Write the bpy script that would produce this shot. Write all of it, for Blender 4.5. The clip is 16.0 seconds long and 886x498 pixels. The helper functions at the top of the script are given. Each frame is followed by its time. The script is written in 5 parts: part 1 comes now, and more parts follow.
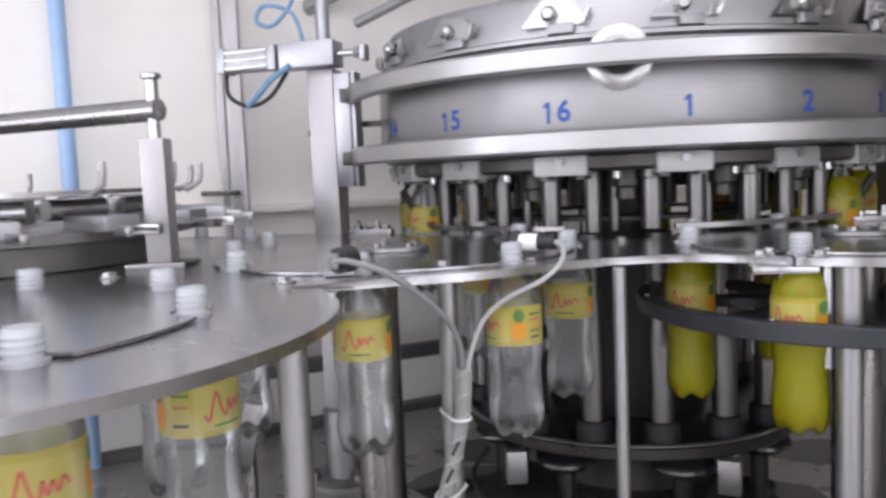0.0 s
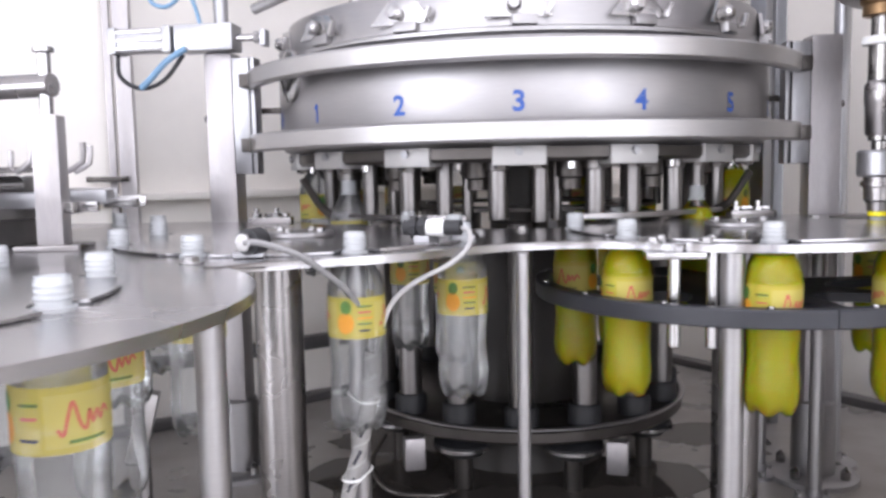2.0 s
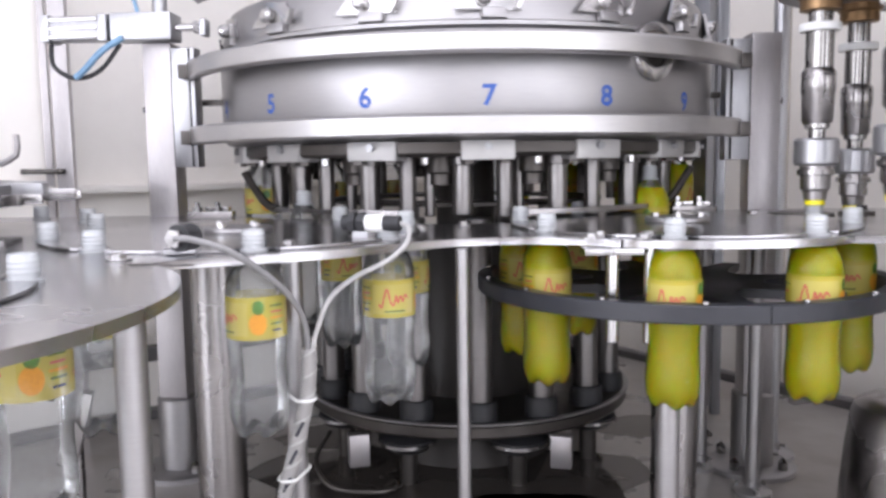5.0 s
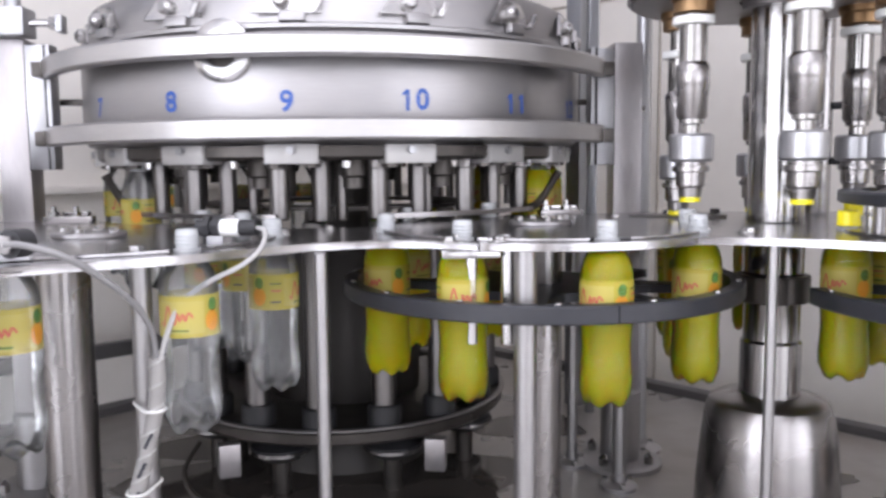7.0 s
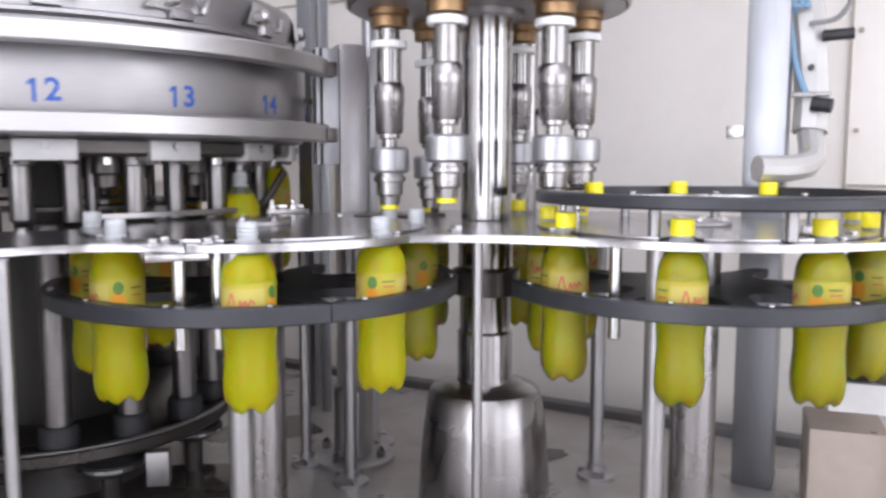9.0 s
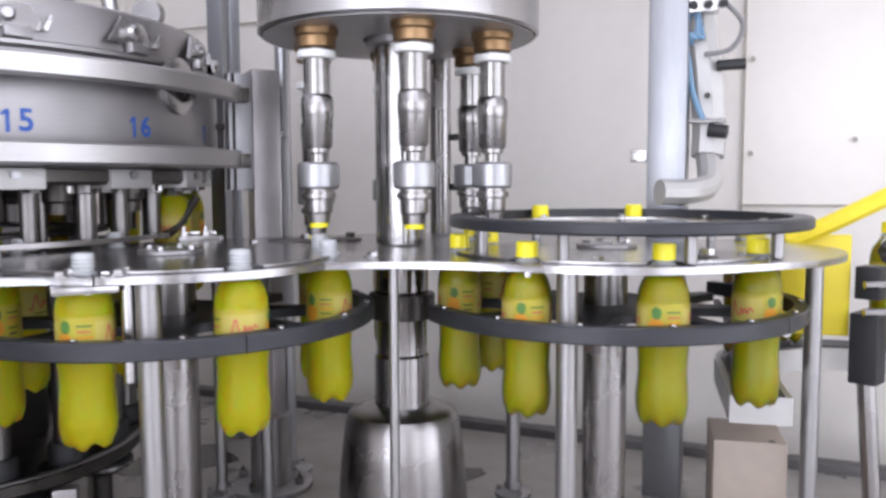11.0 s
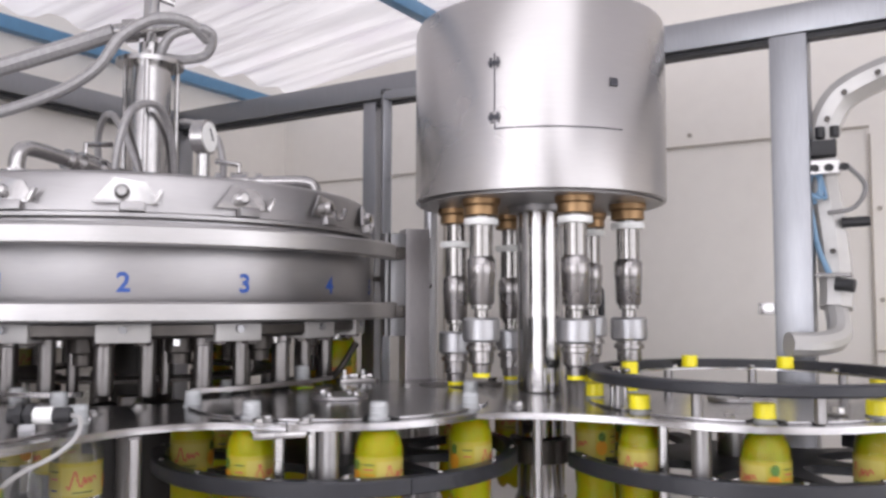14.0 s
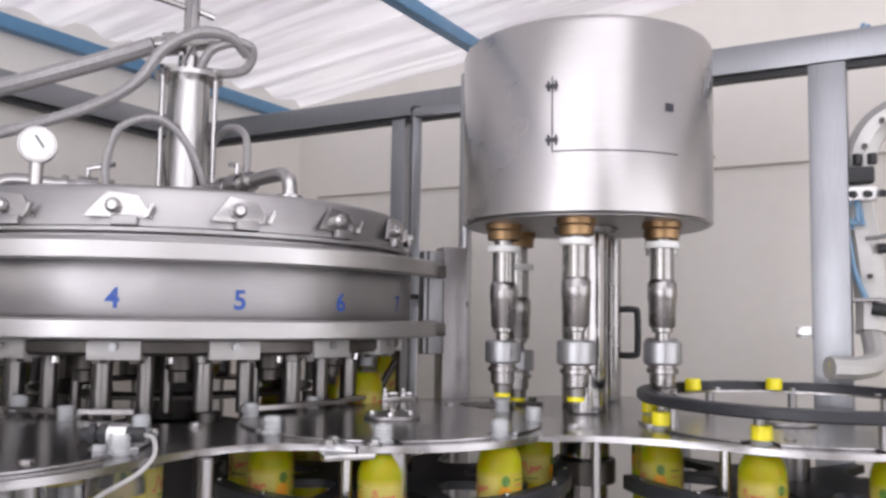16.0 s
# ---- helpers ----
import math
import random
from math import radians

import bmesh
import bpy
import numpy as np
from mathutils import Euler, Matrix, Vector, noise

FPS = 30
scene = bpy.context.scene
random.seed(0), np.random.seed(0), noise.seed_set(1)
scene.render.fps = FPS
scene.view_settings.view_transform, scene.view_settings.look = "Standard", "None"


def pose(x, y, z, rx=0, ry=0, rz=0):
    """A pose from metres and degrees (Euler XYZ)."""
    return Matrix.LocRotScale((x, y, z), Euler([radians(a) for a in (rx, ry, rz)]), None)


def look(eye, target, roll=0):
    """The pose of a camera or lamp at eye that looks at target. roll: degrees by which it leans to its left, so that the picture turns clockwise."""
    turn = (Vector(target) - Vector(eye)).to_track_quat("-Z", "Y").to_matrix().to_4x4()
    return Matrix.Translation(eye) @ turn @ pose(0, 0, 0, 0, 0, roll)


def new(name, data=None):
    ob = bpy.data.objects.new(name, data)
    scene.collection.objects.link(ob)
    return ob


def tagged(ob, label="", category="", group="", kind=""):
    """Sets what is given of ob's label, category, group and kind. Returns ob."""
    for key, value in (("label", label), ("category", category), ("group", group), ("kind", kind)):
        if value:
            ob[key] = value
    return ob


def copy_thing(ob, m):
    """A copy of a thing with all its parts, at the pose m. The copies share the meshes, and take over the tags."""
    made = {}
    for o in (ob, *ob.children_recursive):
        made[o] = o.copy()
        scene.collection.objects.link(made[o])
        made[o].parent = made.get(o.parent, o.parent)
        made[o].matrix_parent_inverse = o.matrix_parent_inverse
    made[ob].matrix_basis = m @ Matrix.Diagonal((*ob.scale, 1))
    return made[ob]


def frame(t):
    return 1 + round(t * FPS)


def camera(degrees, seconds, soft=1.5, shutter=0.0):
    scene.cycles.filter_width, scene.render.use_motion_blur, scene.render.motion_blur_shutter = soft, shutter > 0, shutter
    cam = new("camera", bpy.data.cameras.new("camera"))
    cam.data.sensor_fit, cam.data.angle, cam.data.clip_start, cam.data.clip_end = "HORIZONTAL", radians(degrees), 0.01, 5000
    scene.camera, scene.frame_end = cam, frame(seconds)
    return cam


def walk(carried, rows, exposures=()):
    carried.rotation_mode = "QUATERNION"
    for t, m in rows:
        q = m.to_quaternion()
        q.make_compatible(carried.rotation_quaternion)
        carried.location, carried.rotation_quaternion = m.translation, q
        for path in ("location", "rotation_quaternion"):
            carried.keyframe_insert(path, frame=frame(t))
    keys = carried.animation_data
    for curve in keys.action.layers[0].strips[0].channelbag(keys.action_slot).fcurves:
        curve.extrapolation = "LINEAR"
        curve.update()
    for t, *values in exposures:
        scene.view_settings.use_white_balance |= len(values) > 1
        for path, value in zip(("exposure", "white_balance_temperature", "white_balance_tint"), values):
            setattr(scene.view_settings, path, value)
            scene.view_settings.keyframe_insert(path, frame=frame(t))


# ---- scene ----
cam = camera(57.0, 16.0, soft=2.9, shutter=0.4)
PATH = [
    (0, (0.061, -1.827, 1.352), (-0.436, 0.094, 1.172), -2.4),
    (0.5, (0.042, -1.832, 1.338), (-0.316, 0.124, 1.166), -1.4),
    (1, (0.034, -1.834, 1.337), (-0.237, 0.138, 1.155), -1.1),
    (1.5, (0.036, -1.842, 1.337), (-0.2, 0.135, 1.148), -1.2),
    (2, (0.035, -1.848, 1.336), (-0.189, 0.129, 1.144), -1.1),
    (2.5, (0.037, -1.847, 1.339), (-0.185, 0.13, 1.141), -1.2),
    (3, (0.04, -1.845, 1.338), (-0.178, 0.133, 1.138), -1.2),
    (5.5, (0.062, -1.835, 1.339), (-0.008, 0.151, 1.126), -0.7),
    (6, (0.069, -1.834, 1.335), (0.056, 0.155, 1.131), -0.6),
    (6.5, (0.081, -1.831, 1.334), (0.138, 0.159, 1.134), -0.4),
    (7, (0.111, -1.834, 1.337), (0.236, 0.152, 1.134), -0.5),
    (7.5, (0.131, -1.838, 1.334), (0.361, 0.14, 1.135), -0.6),
    (8, (0.136, -1.835, 1.34), (0.517, 0.119, 1.131), -0.3),
    (8.5, (0.167, -1.853, 1.337), (0.682, 0.07, 1.132), -0.3),
    (9, (0.168, -1.843, 1.338), (0.868, 0.019, 1.13), 0.1),
    (11.5, (0.162, -1.873, 1.365), (1.055, -0.088, 1.237), -0.5),
    (12, (0.115, -1.917, 1.406), (0.962, -0.150, 1.37), -1.1),
    (12.5, (0.086, -1.952, 1.448), (0.898, -0.109, 1.465), -1.0),
    (13, (0.152, -1.993, 1.457), (0.794, -0.112, 1.492), -0.8),
    (13.5, (0.180, -2.008, 1.444), (0.703, -0.096, 1.515), -0.1),
    (13.75, (0.158, -1.996, 1.43), (0.692, -0.100, 1.528), 0.0),
    (14, (0.068, -1.983, 1.412), (0.682, -0.104, 1.541), 0.1),
    (14.5, (-0.014, -1.949, 1.427), (0.716, -0.092, 1.563), 0.1),
    (15, (-0.057, -1.934, 1.427), (0.699, -0.087, 1.578), 0.4),
    (15.5, (-0.057, -1.935, 1.42), (0.672, -0.08, 1.586), 0.6),
    (16, (-0.059, -1.945, 1.427), (0.606, -0.066, 1.585), 0.9),
]
walk(cam, [(t, look(e, g, r)) for t, e, g, r in PATH],
     [(t, e, k, 18) for t, e, k in ((0.0, -0.15, 6350), (0.6, 0.12, 6350), (1.5, 0.38, 6350), (3.0, 0.38, 6350), (7.0, 0.32, 6350), (9.0, 0.32, 6300), (11.5, 0.10, 6200), (12.5, -0.02, 6400), (14.0, -0.18, 6600), (16.0, -0.22, 6600))])

# ---- light ----
world = bpy.data.worlds.new("world")
scene.world = world
world.use_nodes = True
wn = world.node_tree
sky = wn.nodes.new("ShaderNodeTexSky")
sky.sky_type = "NISHITA"
sky.sun_disc = False
sky.sun_elevation = radians(50)
sky.sun_rotation = radians(150)
wn.links.new(sky.outputs[0], wn.nodes["Background"].inputs[0])
wn.nodes["Background"].inputs[1].default_value = 0.12

U = Vector((0.647, -0.762, 0))      # along the enclosure's back wall
N = Vector((0.762, 0.647, 0))       # out through it
CORNER = Vector((0.47, 1.28, 0))    # where the two far walls meet


def room(u, n, z):
    p = CORNER + U * u - N * n
    return Vector((p.x, p.y, z))


def area(name, at, target, sx, sy, power, colour=(1, 1, 1)):
    d = bpy.data.lights.new(name, "AREA")
    d.shape, d.size, d.size_y, d.energy, d.color = "RECTANGLE", sx, sy, power, colour
    ob = new(name, d)
    ob.matrix_world = look(at, target)
    return ob


area("window_light", room(2.6, 5.6, 1.6), room(2.0, 0.0, 1.2), 3.4, 2.4, 62, (0.88, 0.94, 1.0))
area("side_window_light", room(5.8, 3.4, 1.6), room(0.0, 2.6, 1.2), 3.6, 2.4, 62, (0.88, 0.94, 1.0))
# Two unseen fill lamps, added to brighten the far walls behind the filler.
area("west_fill_light", room(1.1, 5.9, 1.4), room(0.7, 0.0, 1.0), 1.8, 2.0, 34, (0.88, 0.94, 1.0))
area("south_fill_light", room(5.9, 1.0, 1.4), room(0.0, 0.7, 1.0), 1.4, 2.0, 26, (0.88, 0.94, 1.0))
# Added lamp below the roof, out of view, standing in for its daylight.
area("roof_daylight_fill", room(2.1, 3.0, 2.37), room(2.1, 3.0, 0.0), 2.6, 2.4, 46, (0.92, 0.96, 1.0))


# ---- materials ----
def material(name, colour, rough=0.5, metal=0.0, grain=60.0, vary=0.12, bump=0.05, stretch=(1, 1, 1), coat=0.0, dirt=0.0,
             dirt_colour=(0.25, 0.2, 0.15), emit=0.0):
    m = bpy.data.materials.new(name)
    m.use_nodes = True
    t = m.node_tree
    b = t.nodes["Principled BSDF"]
    co = t.nodes.new("ShaderNodeTexCoord")
    mp = t.nodes.new("ShaderNodeMapping")
    mp.inputs["Scale"].default_value = stretch
    t.links.new(co.outputs["Object"], mp.inputs[0])
    fine = t.nodes.new("ShaderNodeTexNoise")
    fine.inputs["Scale"].default_value, fine.inputs["Detail"].default_value = grain, 3
    t.links.new(mp.outputs[0], fine.inputs["Vector"])
    wide = t.nodes.new("ShaderNodeTexNoise")
    wide.inputs["Scale"].default_value, wide.inputs["Detail"].default_value = 5.0, 4
    t.links.new(co.outputs["Object"], wide.inputs["Vector"])
    ramp = t.nodes.new("ShaderNodeMix")
    ramp.data_type = "RGBA"
    ramp.inputs["A"].default_value = (*[c * (1 - vary) for c in colour], 1)
    ramp.inputs["B"].default_value = (*[min(1, c * (1 + vary)) for c in colour], 1)
    t.links.new(fine.outputs[0], ramp.inputs["Factor"])
    last = ramp.outputs["Result"]
    if dirt:
        k = t.nodes.new("ShaderNodeMapRange")
        k.inputs[1].default_value, k.inputs[2].default_value, k.inputs[4].default_value = 0.5, 0.75, dirt
        t.links.new(wide.outputs[0], k.inputs[0])
        d = t.nodes.new("ShaderNodeMix")
        d.data_type = "RGBA"
        t.links.new(k.outputs[0], d.inputs["Factor"])
        t.links.new(last, d.inputs["A"])
        d.inputs["B"].default_value = (*dirt_colour, 1)
        last = d.outputs["Result"]
    t.links.new(last, b.inputs["Base Color"])
    r = t.nodes.new("ShaderNodeMapRange")
    r.inputs[3].default_value, r.inputs[4].default_value = max(0.02, rough * 0.75), min(1, rough * 1.25)
    r.inputs[1].default_value, r.inputs[2].default_value = 0.3, 0.7
    t.links.new(wide.outputs[0], r.inputs[0])
    t.links.new(r.outputs[0], b.inputs["Roughness"])
    b.inputs["Metallic"].default_value = metal
    b.inputs["Coat Weight"].default_value = coat
    if bump:
        bp = t.nodes.new("ShaderNodeBump")
        bp.inputs["Strength"].default_value, bp.inputs["Distance"].default_value = bump, 0.002
        t.links.new(fine.outputs[0], bp.inputs["Height"])
        t.links.new(bp.outputs[0], b.inputs["Normal"])
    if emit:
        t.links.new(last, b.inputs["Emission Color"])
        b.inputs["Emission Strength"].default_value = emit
    return m


STEEL = material("brushed_steel", (0.32, 0.305, 0.30), 0.27, 1.0, 40, 0.10, 0.04, (1, 1, 14))
STEEL_H = material("brushed_steel_round", (0.36, 0.35, 0.35), 0.44, 1.0, 30, 0.08, 0.03, (1, 1, 22))
PLATE = material("worn_steel_plate", (0.43, 0.42, 0.425), 0.23, 1.0, 70, 0.10, 0.03, (1, 8, 1), 0, 0.35, (0.52, 0.50, 0.49))
DRUM = material("polished_drum_steel", (0.43, 0.415, 0.41), 0.30, 1.0, 24, 0.07, 0.03, (1, 1, 26))
POLISHED = material("polished_steel", (0.45, 0.44, 0.435), 0.22, 1.0, 30, 0.06, 0.02)
DULL = material("dull_aluminium", (0.39, 0.39, 0.40), 0.38, 0.9, 50, 0.10, 0.05, (6, 6, 1))
GREYPAINT = material("grey_column_finish", (0.40, 0.38, 0.38), 0.38, 0.75, 50, 0.10, 0.05, (6, 6, 1))
DARKSTEEL = material("oily_dark_steel", (0.080, 0.072, 0.066), 0.33, 0.7, 30, 0.25, 0.08, (1, 1, 1), 0, 0.5, (0.03, 0.026, 0.022))
OILY = material("oily_cast_iron", (0.024, 0.020, 0.017), 0.45, 0.2, 30, 0.25, 0.08, (1, 1, 1), 0, 0.5, (0.025, 0.022, 0.02))
BLACK = material("black_rubber", (0.018, 0.018, 0.02), 0.5, 0, 80, 0.2, 0.1)
GUIDE = material("dark_grey_nylon", (0.021, 0.022, 0.027), 0.42, 0, 90, 0.15, 0.05)
BRASS = material("brass_bush", (0.30, 0.19, 0.10), 0.38, 1.0, 60, 0.2, 0.05, (1, 1, 1), 0, 0.5, (0.22, 0.12, 0.06))
WALL = material("cream_wall_panel", (0.88, 0.842, 0.79), 0.55, 0, 25, 0.03, 0.04, (1, 1, 1), 0, 0.12, (0.66, 0.60, 0.52))
JOINT = material("panel_joint", (0.42, 0.38, 0.33), 0.7, 0, 40, 0.1, 0)
# Emission stands in for the daylight coming through the roof sheets.
ROOF = material("translucent_white_roof_glow", (0.80, 0.775, 0.80), 0.6, 0, 5, 0.60, 0.1, (1, 1, 1), 0, 0.40, (0.58, 0.53, 0.60), 0.66)
# Stretched noise: streaks put the corrugations' shading into the sheet colour.
for nd in ROOF.node_tree.nodes:
    if nd.type == "MAPPING":
        nd.vector_type = "TEXTURE"
        nd.inputs["Rotation"].default_value = (0, 0, -math.atan2(0.762, 0.647))
        nd.inputs["Scale"].default_value = (4.0, 0.16, 1)
PALEBLUE = material("pale_blue_pipe_paint", (0.34, 0.50, 0.74), 0.45, 0, 40, 0.10, 0.05)
BLUE = material("blue_painted_steel", (0.10, 0.25, 0.42), 0.45, 0, 40, 0.15, 0.05)
DECK = material("stained_steel_deck", (0.39, 0.37, 0.35), 0.30, 0.25, 18, 0.18, 0.06, (1, 1, 1), 0, 0.7, (0.30, 0.26, 0.23))
CONCRETE = material("concrete_floor", (0.36, 0.34, 0.31), 0.7, 0, 25, 0.15, 0.15, (1, 1, 1), 0, 0.4, (0.24, 0.22, 0.2))
SKIRT = material("dark_edge_strip", (0.10, 0.095, 0.095), 0.5, 0.2, 30, 0.15, 0.03)
YELLOW = material("yellow_plastic_cap", (0.86, 0.74, 0.01), 0.35, 0, 80, 0.05, 0.02)
DRINK = material("yellow_soft_drink", (0.315, 0.30, 0.002), 0.35, 0, 14, 0.07, 0.0)
DRINK.node_tree.nodes["Principled BSDF"].inputs["Subsurface Weight"].default_value = 0.9
DRINK.node_tree.nodes["Principled BSDF"].inputs["Subsurface Scale"].default_value = 0.03
DRINK.node_tree.nodes["Principled BSDF"].inputs["Specular IOR Level"].default_value = 0.2
LABEL = material("yellow_film_label", (0.62, 0.51, 0.07), 0.5, 0, 60, 0.06, 0.02)
PALE = material("pale_label_print", (0.66, 0.56, 0.15), 0.5, 0, 60, 0.05, 0.0)
REDINK = material("red_label_print", (0.62, 0.13, 0.10), 0.5, 0, 60, 0.05, 0.0)
ORANGE = material("orange_fruit_print", (0.86, 0.33, 0.02), 0.5, 0, 300, 0.2, 0.0)
GREEN = material("green_leaf_print", (0.02, 0.22, 0.05), 0.5, 0, 200, 0.2, 0.0)
INK = material("blue_number_paint", (0.02, 0.085, 0.36), 0.5, 0, 80, 0.2, 0.0)
BLACKINK = material("black_hatch_paint", (0.03, 0.03, 0.04), 0.5, 0, 60, 0.1, 0.0)
CABLE = material("white_plastic_cable", (0.40, 0.39, 0.38), 0.5, 0, 50, 0.05, 0.02)
GREYCABLE = material("grey_cable", (0.21, 0.205, 0.205), 0.5, 0, 50, 0.08, 0.02)
BLUEHOSE = material("blue_air_hose", (0.17, 0.30, 0.44), 0.4, 0, 50, 0.1, 0.02)
HOSE = material("braided_grey_hose", (0.36, 0.35, 0.35), 0.45, 0.4, 140, 0.3, 0.2)
WHITE = material("white_plastic", (0.82, 0.82, 0.80), 0.4, 0, 50, 0.04, 0.02)
YELLOWGUARD = material("yellow_guard_paint", (0.84, 0.68, 0.03), 0.4, 0, 40, 0.06, 0.03)


def clear_plastic(name, tint, gloss, milk):
    m = bpy.data.materials.new(name)
    m.use_nodes = True
    t = m.node_tree
    t.nodes.remove(t.nodes["Principled BSDF"])
    out = t.nodes["Material Output"]
    tr = t.nodes.new("ShaderNodeBsdfTransparent")
    tr.inputs[0].default_value = (*tint, 1)
    gl = t.nodes.new("ShaderNodeBsdfGlossy")
    gl.inputs["Roughness"].default_value = 0.06
    fr = t.nodes.new("ShaderNodeFresnel")
    fr.inputs[0].default_value = gloss
    noise_t = t.nodes.new("ShaderNodeTexNoise")
    noise_t.inputs["Scale"].default_value = 45
    bp = t.nodes.new("ShaderNodeBump")
    bp.inputs["Strength"].default_value, bp.inputs["Distance"].default_value = 0.25, 0.004
    t.links.new(noise_t.outputs[0], bp.inputs["Height"])
    t.links.new(bp.outputs[0], gl.inputs["Normal"])
    back = t.nodes.new("ShaderNodeBsdfTranslucent")
    face = t.nodes.new("ShaderNodeBsdfDiffuse")
    for n_ in (back, face):
        n_.inputs[0].default_value = (0.88, 0.90, 0.91, 1)
    haze = t.nodes.new("ShaderNodeMixShader")
    t.links.new(back.outputs[0], haze.inputs[1])
    t.links.new(face.outputs[0], haze.inputs[2])
    body = t.nodes.new("ShaderNodeMixShader")
    body.inputs[0].default_value = milk
    t.links.new(tr.outputs[0], body.inputs[1])
    t.links.new(haze.outputs[0], body.inputs[2])
    mx = t.nodes.new("ShaderNodeMixShader")
    t.links.new(fr.outputs[0], mx.inputs[0])
    t.links.new(body.outputs[0], mx.inputs[1])
    t.links.new(gl.outputs[0], mx.inputs[2])
    t.links.new(mx.outputs[0], out.inputs[0])
    return m


# Same plastic as PET with the haze left out, so drink keeps its colour.
PET_FULL = clear_plastic("clear_pet_no_haze", (0.98, 0.98, 0.97), 1.28, 0.0)
PET = clear_plastic("clear_pet", (0.96, 0.97, 0.97), 1.48, 0.10)
NECK = clear_plastic("clear_neck_plastic", (0.95, 0.96, 0.96), 1.45, 0.62)


def see_through(m, share):
    """Thin printed film: lets a share of the light straight through."""
    t = m.node_tree
    tr = t.nodes.new("ShaderNodeBsdfTransparent")
    mx = t.nodes.new("ShaderNodeMixShader")
    mx.inputs[0].default_value = share
    t.links.new(t.nodes["Principled BSDF"].outputs[0], mx.inputs[1])
    t.links.new(tr.outputs[0], mx.inputs[2])
    t.links.new(mx.outputs[0], t.nodes["Material Output"].inputs[0])


for film in (LABEL, PALE):
    see_through(film, 0.48)
for film in (REDINK, ORANGE, GREEN):
    see_through(film, 0.38)

MIRROR = material("mirror_polished_steel", (0.40, 0.39, 0.385), 0.17, 1.0, 30, 0.05, 0.02, (1, 1, 20))
DARKPOLISH = material("dark_polished_steel", (0.27, 0.26, 0.25), 0.16, 1.0, 30, 0.10, 0.02, (1, 1, 12))


# ---- mesh builders ----
def add_box(bm, c, s, rot=0.0, bevel=0.0, tilt=None):
    m = Matrix.Translation(c) @ Matrix.Rotation(rot, 4, "Z")
    if tilt:
        m = m @ tilt
    ret = bmesh.ops.create_cube(bm, size=1, matrix=m @ Matrix.Diagonal((*s, 1)))
    if bevel:
        es = list({e for v in ret["verts"] for e in v.link_edges})
        bmesh.ops.bevel(bm, geom=es, offset=bevel, segments=2, affect="EDGES", profile=0.6)
    return bm


def add_lathe(bm, profile, n=32, at=(0, 0), closed=True):
    rows = []
    for r, z in profile:
        if r < 1e-5:
            rows.append([bm.verts.new((at[0], at[1], z))] * n)
        else:
            rows.append([bm.verts.new((at[0] + r * math.cos(2 * math.pi * k / n), at[1] + r * math.sin(2 * math.pi * k / n), z)) for k in range(n)])
    for a, b in zip(rows, rows[1:]):
        for k in range(n):
            q = []
            for v in (a[k], a[(k + 1) % n], b[(k + 1) % n], b[k]):
                if v not in q:
                    q.append(v)
            if len(q) > 2:
                bm.faces.new(q)
    return bm


def rod(r, z0, z1, at=(0, 0), n=20, c=0.0015):
    return [(0, z0), (r - c, z0), (r, z0 + c), (r, z1 - c), (r - c, z1), (0, z1)]


def add_rod(bm, r, z0, z1, at=(0, 0), n=20, c=0.0015):
    return add_lathe(bm, rod(r, z0, z1, c=c), n, at)


def add_tube(bm, pts, r, n=8, smooth=4):
    pts = [Vector(p) for p in pts]
    if smooth > 1 and len(pts) > 2:
        fine = []
        for i in range(len(pts) - 1):
            p0, p1, p2, p3 = pts[max(0, i - 1)], pts[i], pts[i + 1], pts[min(len(pts) - 1, i + 2)]
            for k in range(smooth):
                t = k / smooth
                fine.append(0.5 * (2 * p1 + (p2 - p0) * t + (2 * p0 - 5 * p1 + 4 * p2 - p3) * t * t + (3 * p1 - p0 - 3 * p2 + p3) * t ** 3))
        pts = fine + [pts[-1]]
    rows = []
    up = Vector((0.13, 0.21, 1)).normalized()
    for i, p in enumerate(pts):
        d = (pts[min(i + 1, len(pts) - 1)] - pts[max(i - 1, 0)]).normalized()
        side = d.cross(up)
        if side.length < 1e-3:
            side = d.cross(Vector((1, 0, 0)))
        side.normalize()
        top = side.cross(d).normalized()
        up = top
        rows.append([bm.verts.new(p + side * r * math.cos(2 * math.pi * k / n) + top * r * math.sin(2 * math.pi * k / n)) for k in range(n)])
    for a, b in zip(rows, rows[1:]):
        for k in range(n):
            bm.faces.new((a[k], a[(k + 1) % n], b[(k + 1) % n], b[k]))
    bm.faces.new(rows[0][::-1])
    bm.faces.new(rows[-1])
    return bm


def add_arc(bm, r0, r1, z0, z1, a0, a1, n=48, at=(0, 0), c=0.0):
    """A band between two radii and heights over an arc in degrees."""
    full = abs(a1 - a0) >= 359.9
    prof = [(r0, z0), (r1 - c, z0), (r1, z0 + c), (r1, z1 - c), (r1 - c, z1), (r0, z1)] if c else [(r0, z0), (r1, z0), (r1, z1), (r0, z1)]
    rows = []
    for k in range(n if full else n + 1):
        a = radians(a0 + (a1 - a0) * k / n)
        rows.append([bm.verts.new((at[0] + r * math.cos(a), at[1] + r * math.sin(a), z)) for r, z in prof])
    m = len(prof)
    for i in range(n):
        a, b = rows[i], rows[(i + 1) % len(rows)]
        for k in range(m):
            bm.faces.new((a[k], b[k], b[(k + 1) % m], a[(k + 1) % m]))
    if not full:
        bm.faces.new(rows[0])
        bm.faces.new(rows[-1][::-1])
    return bm


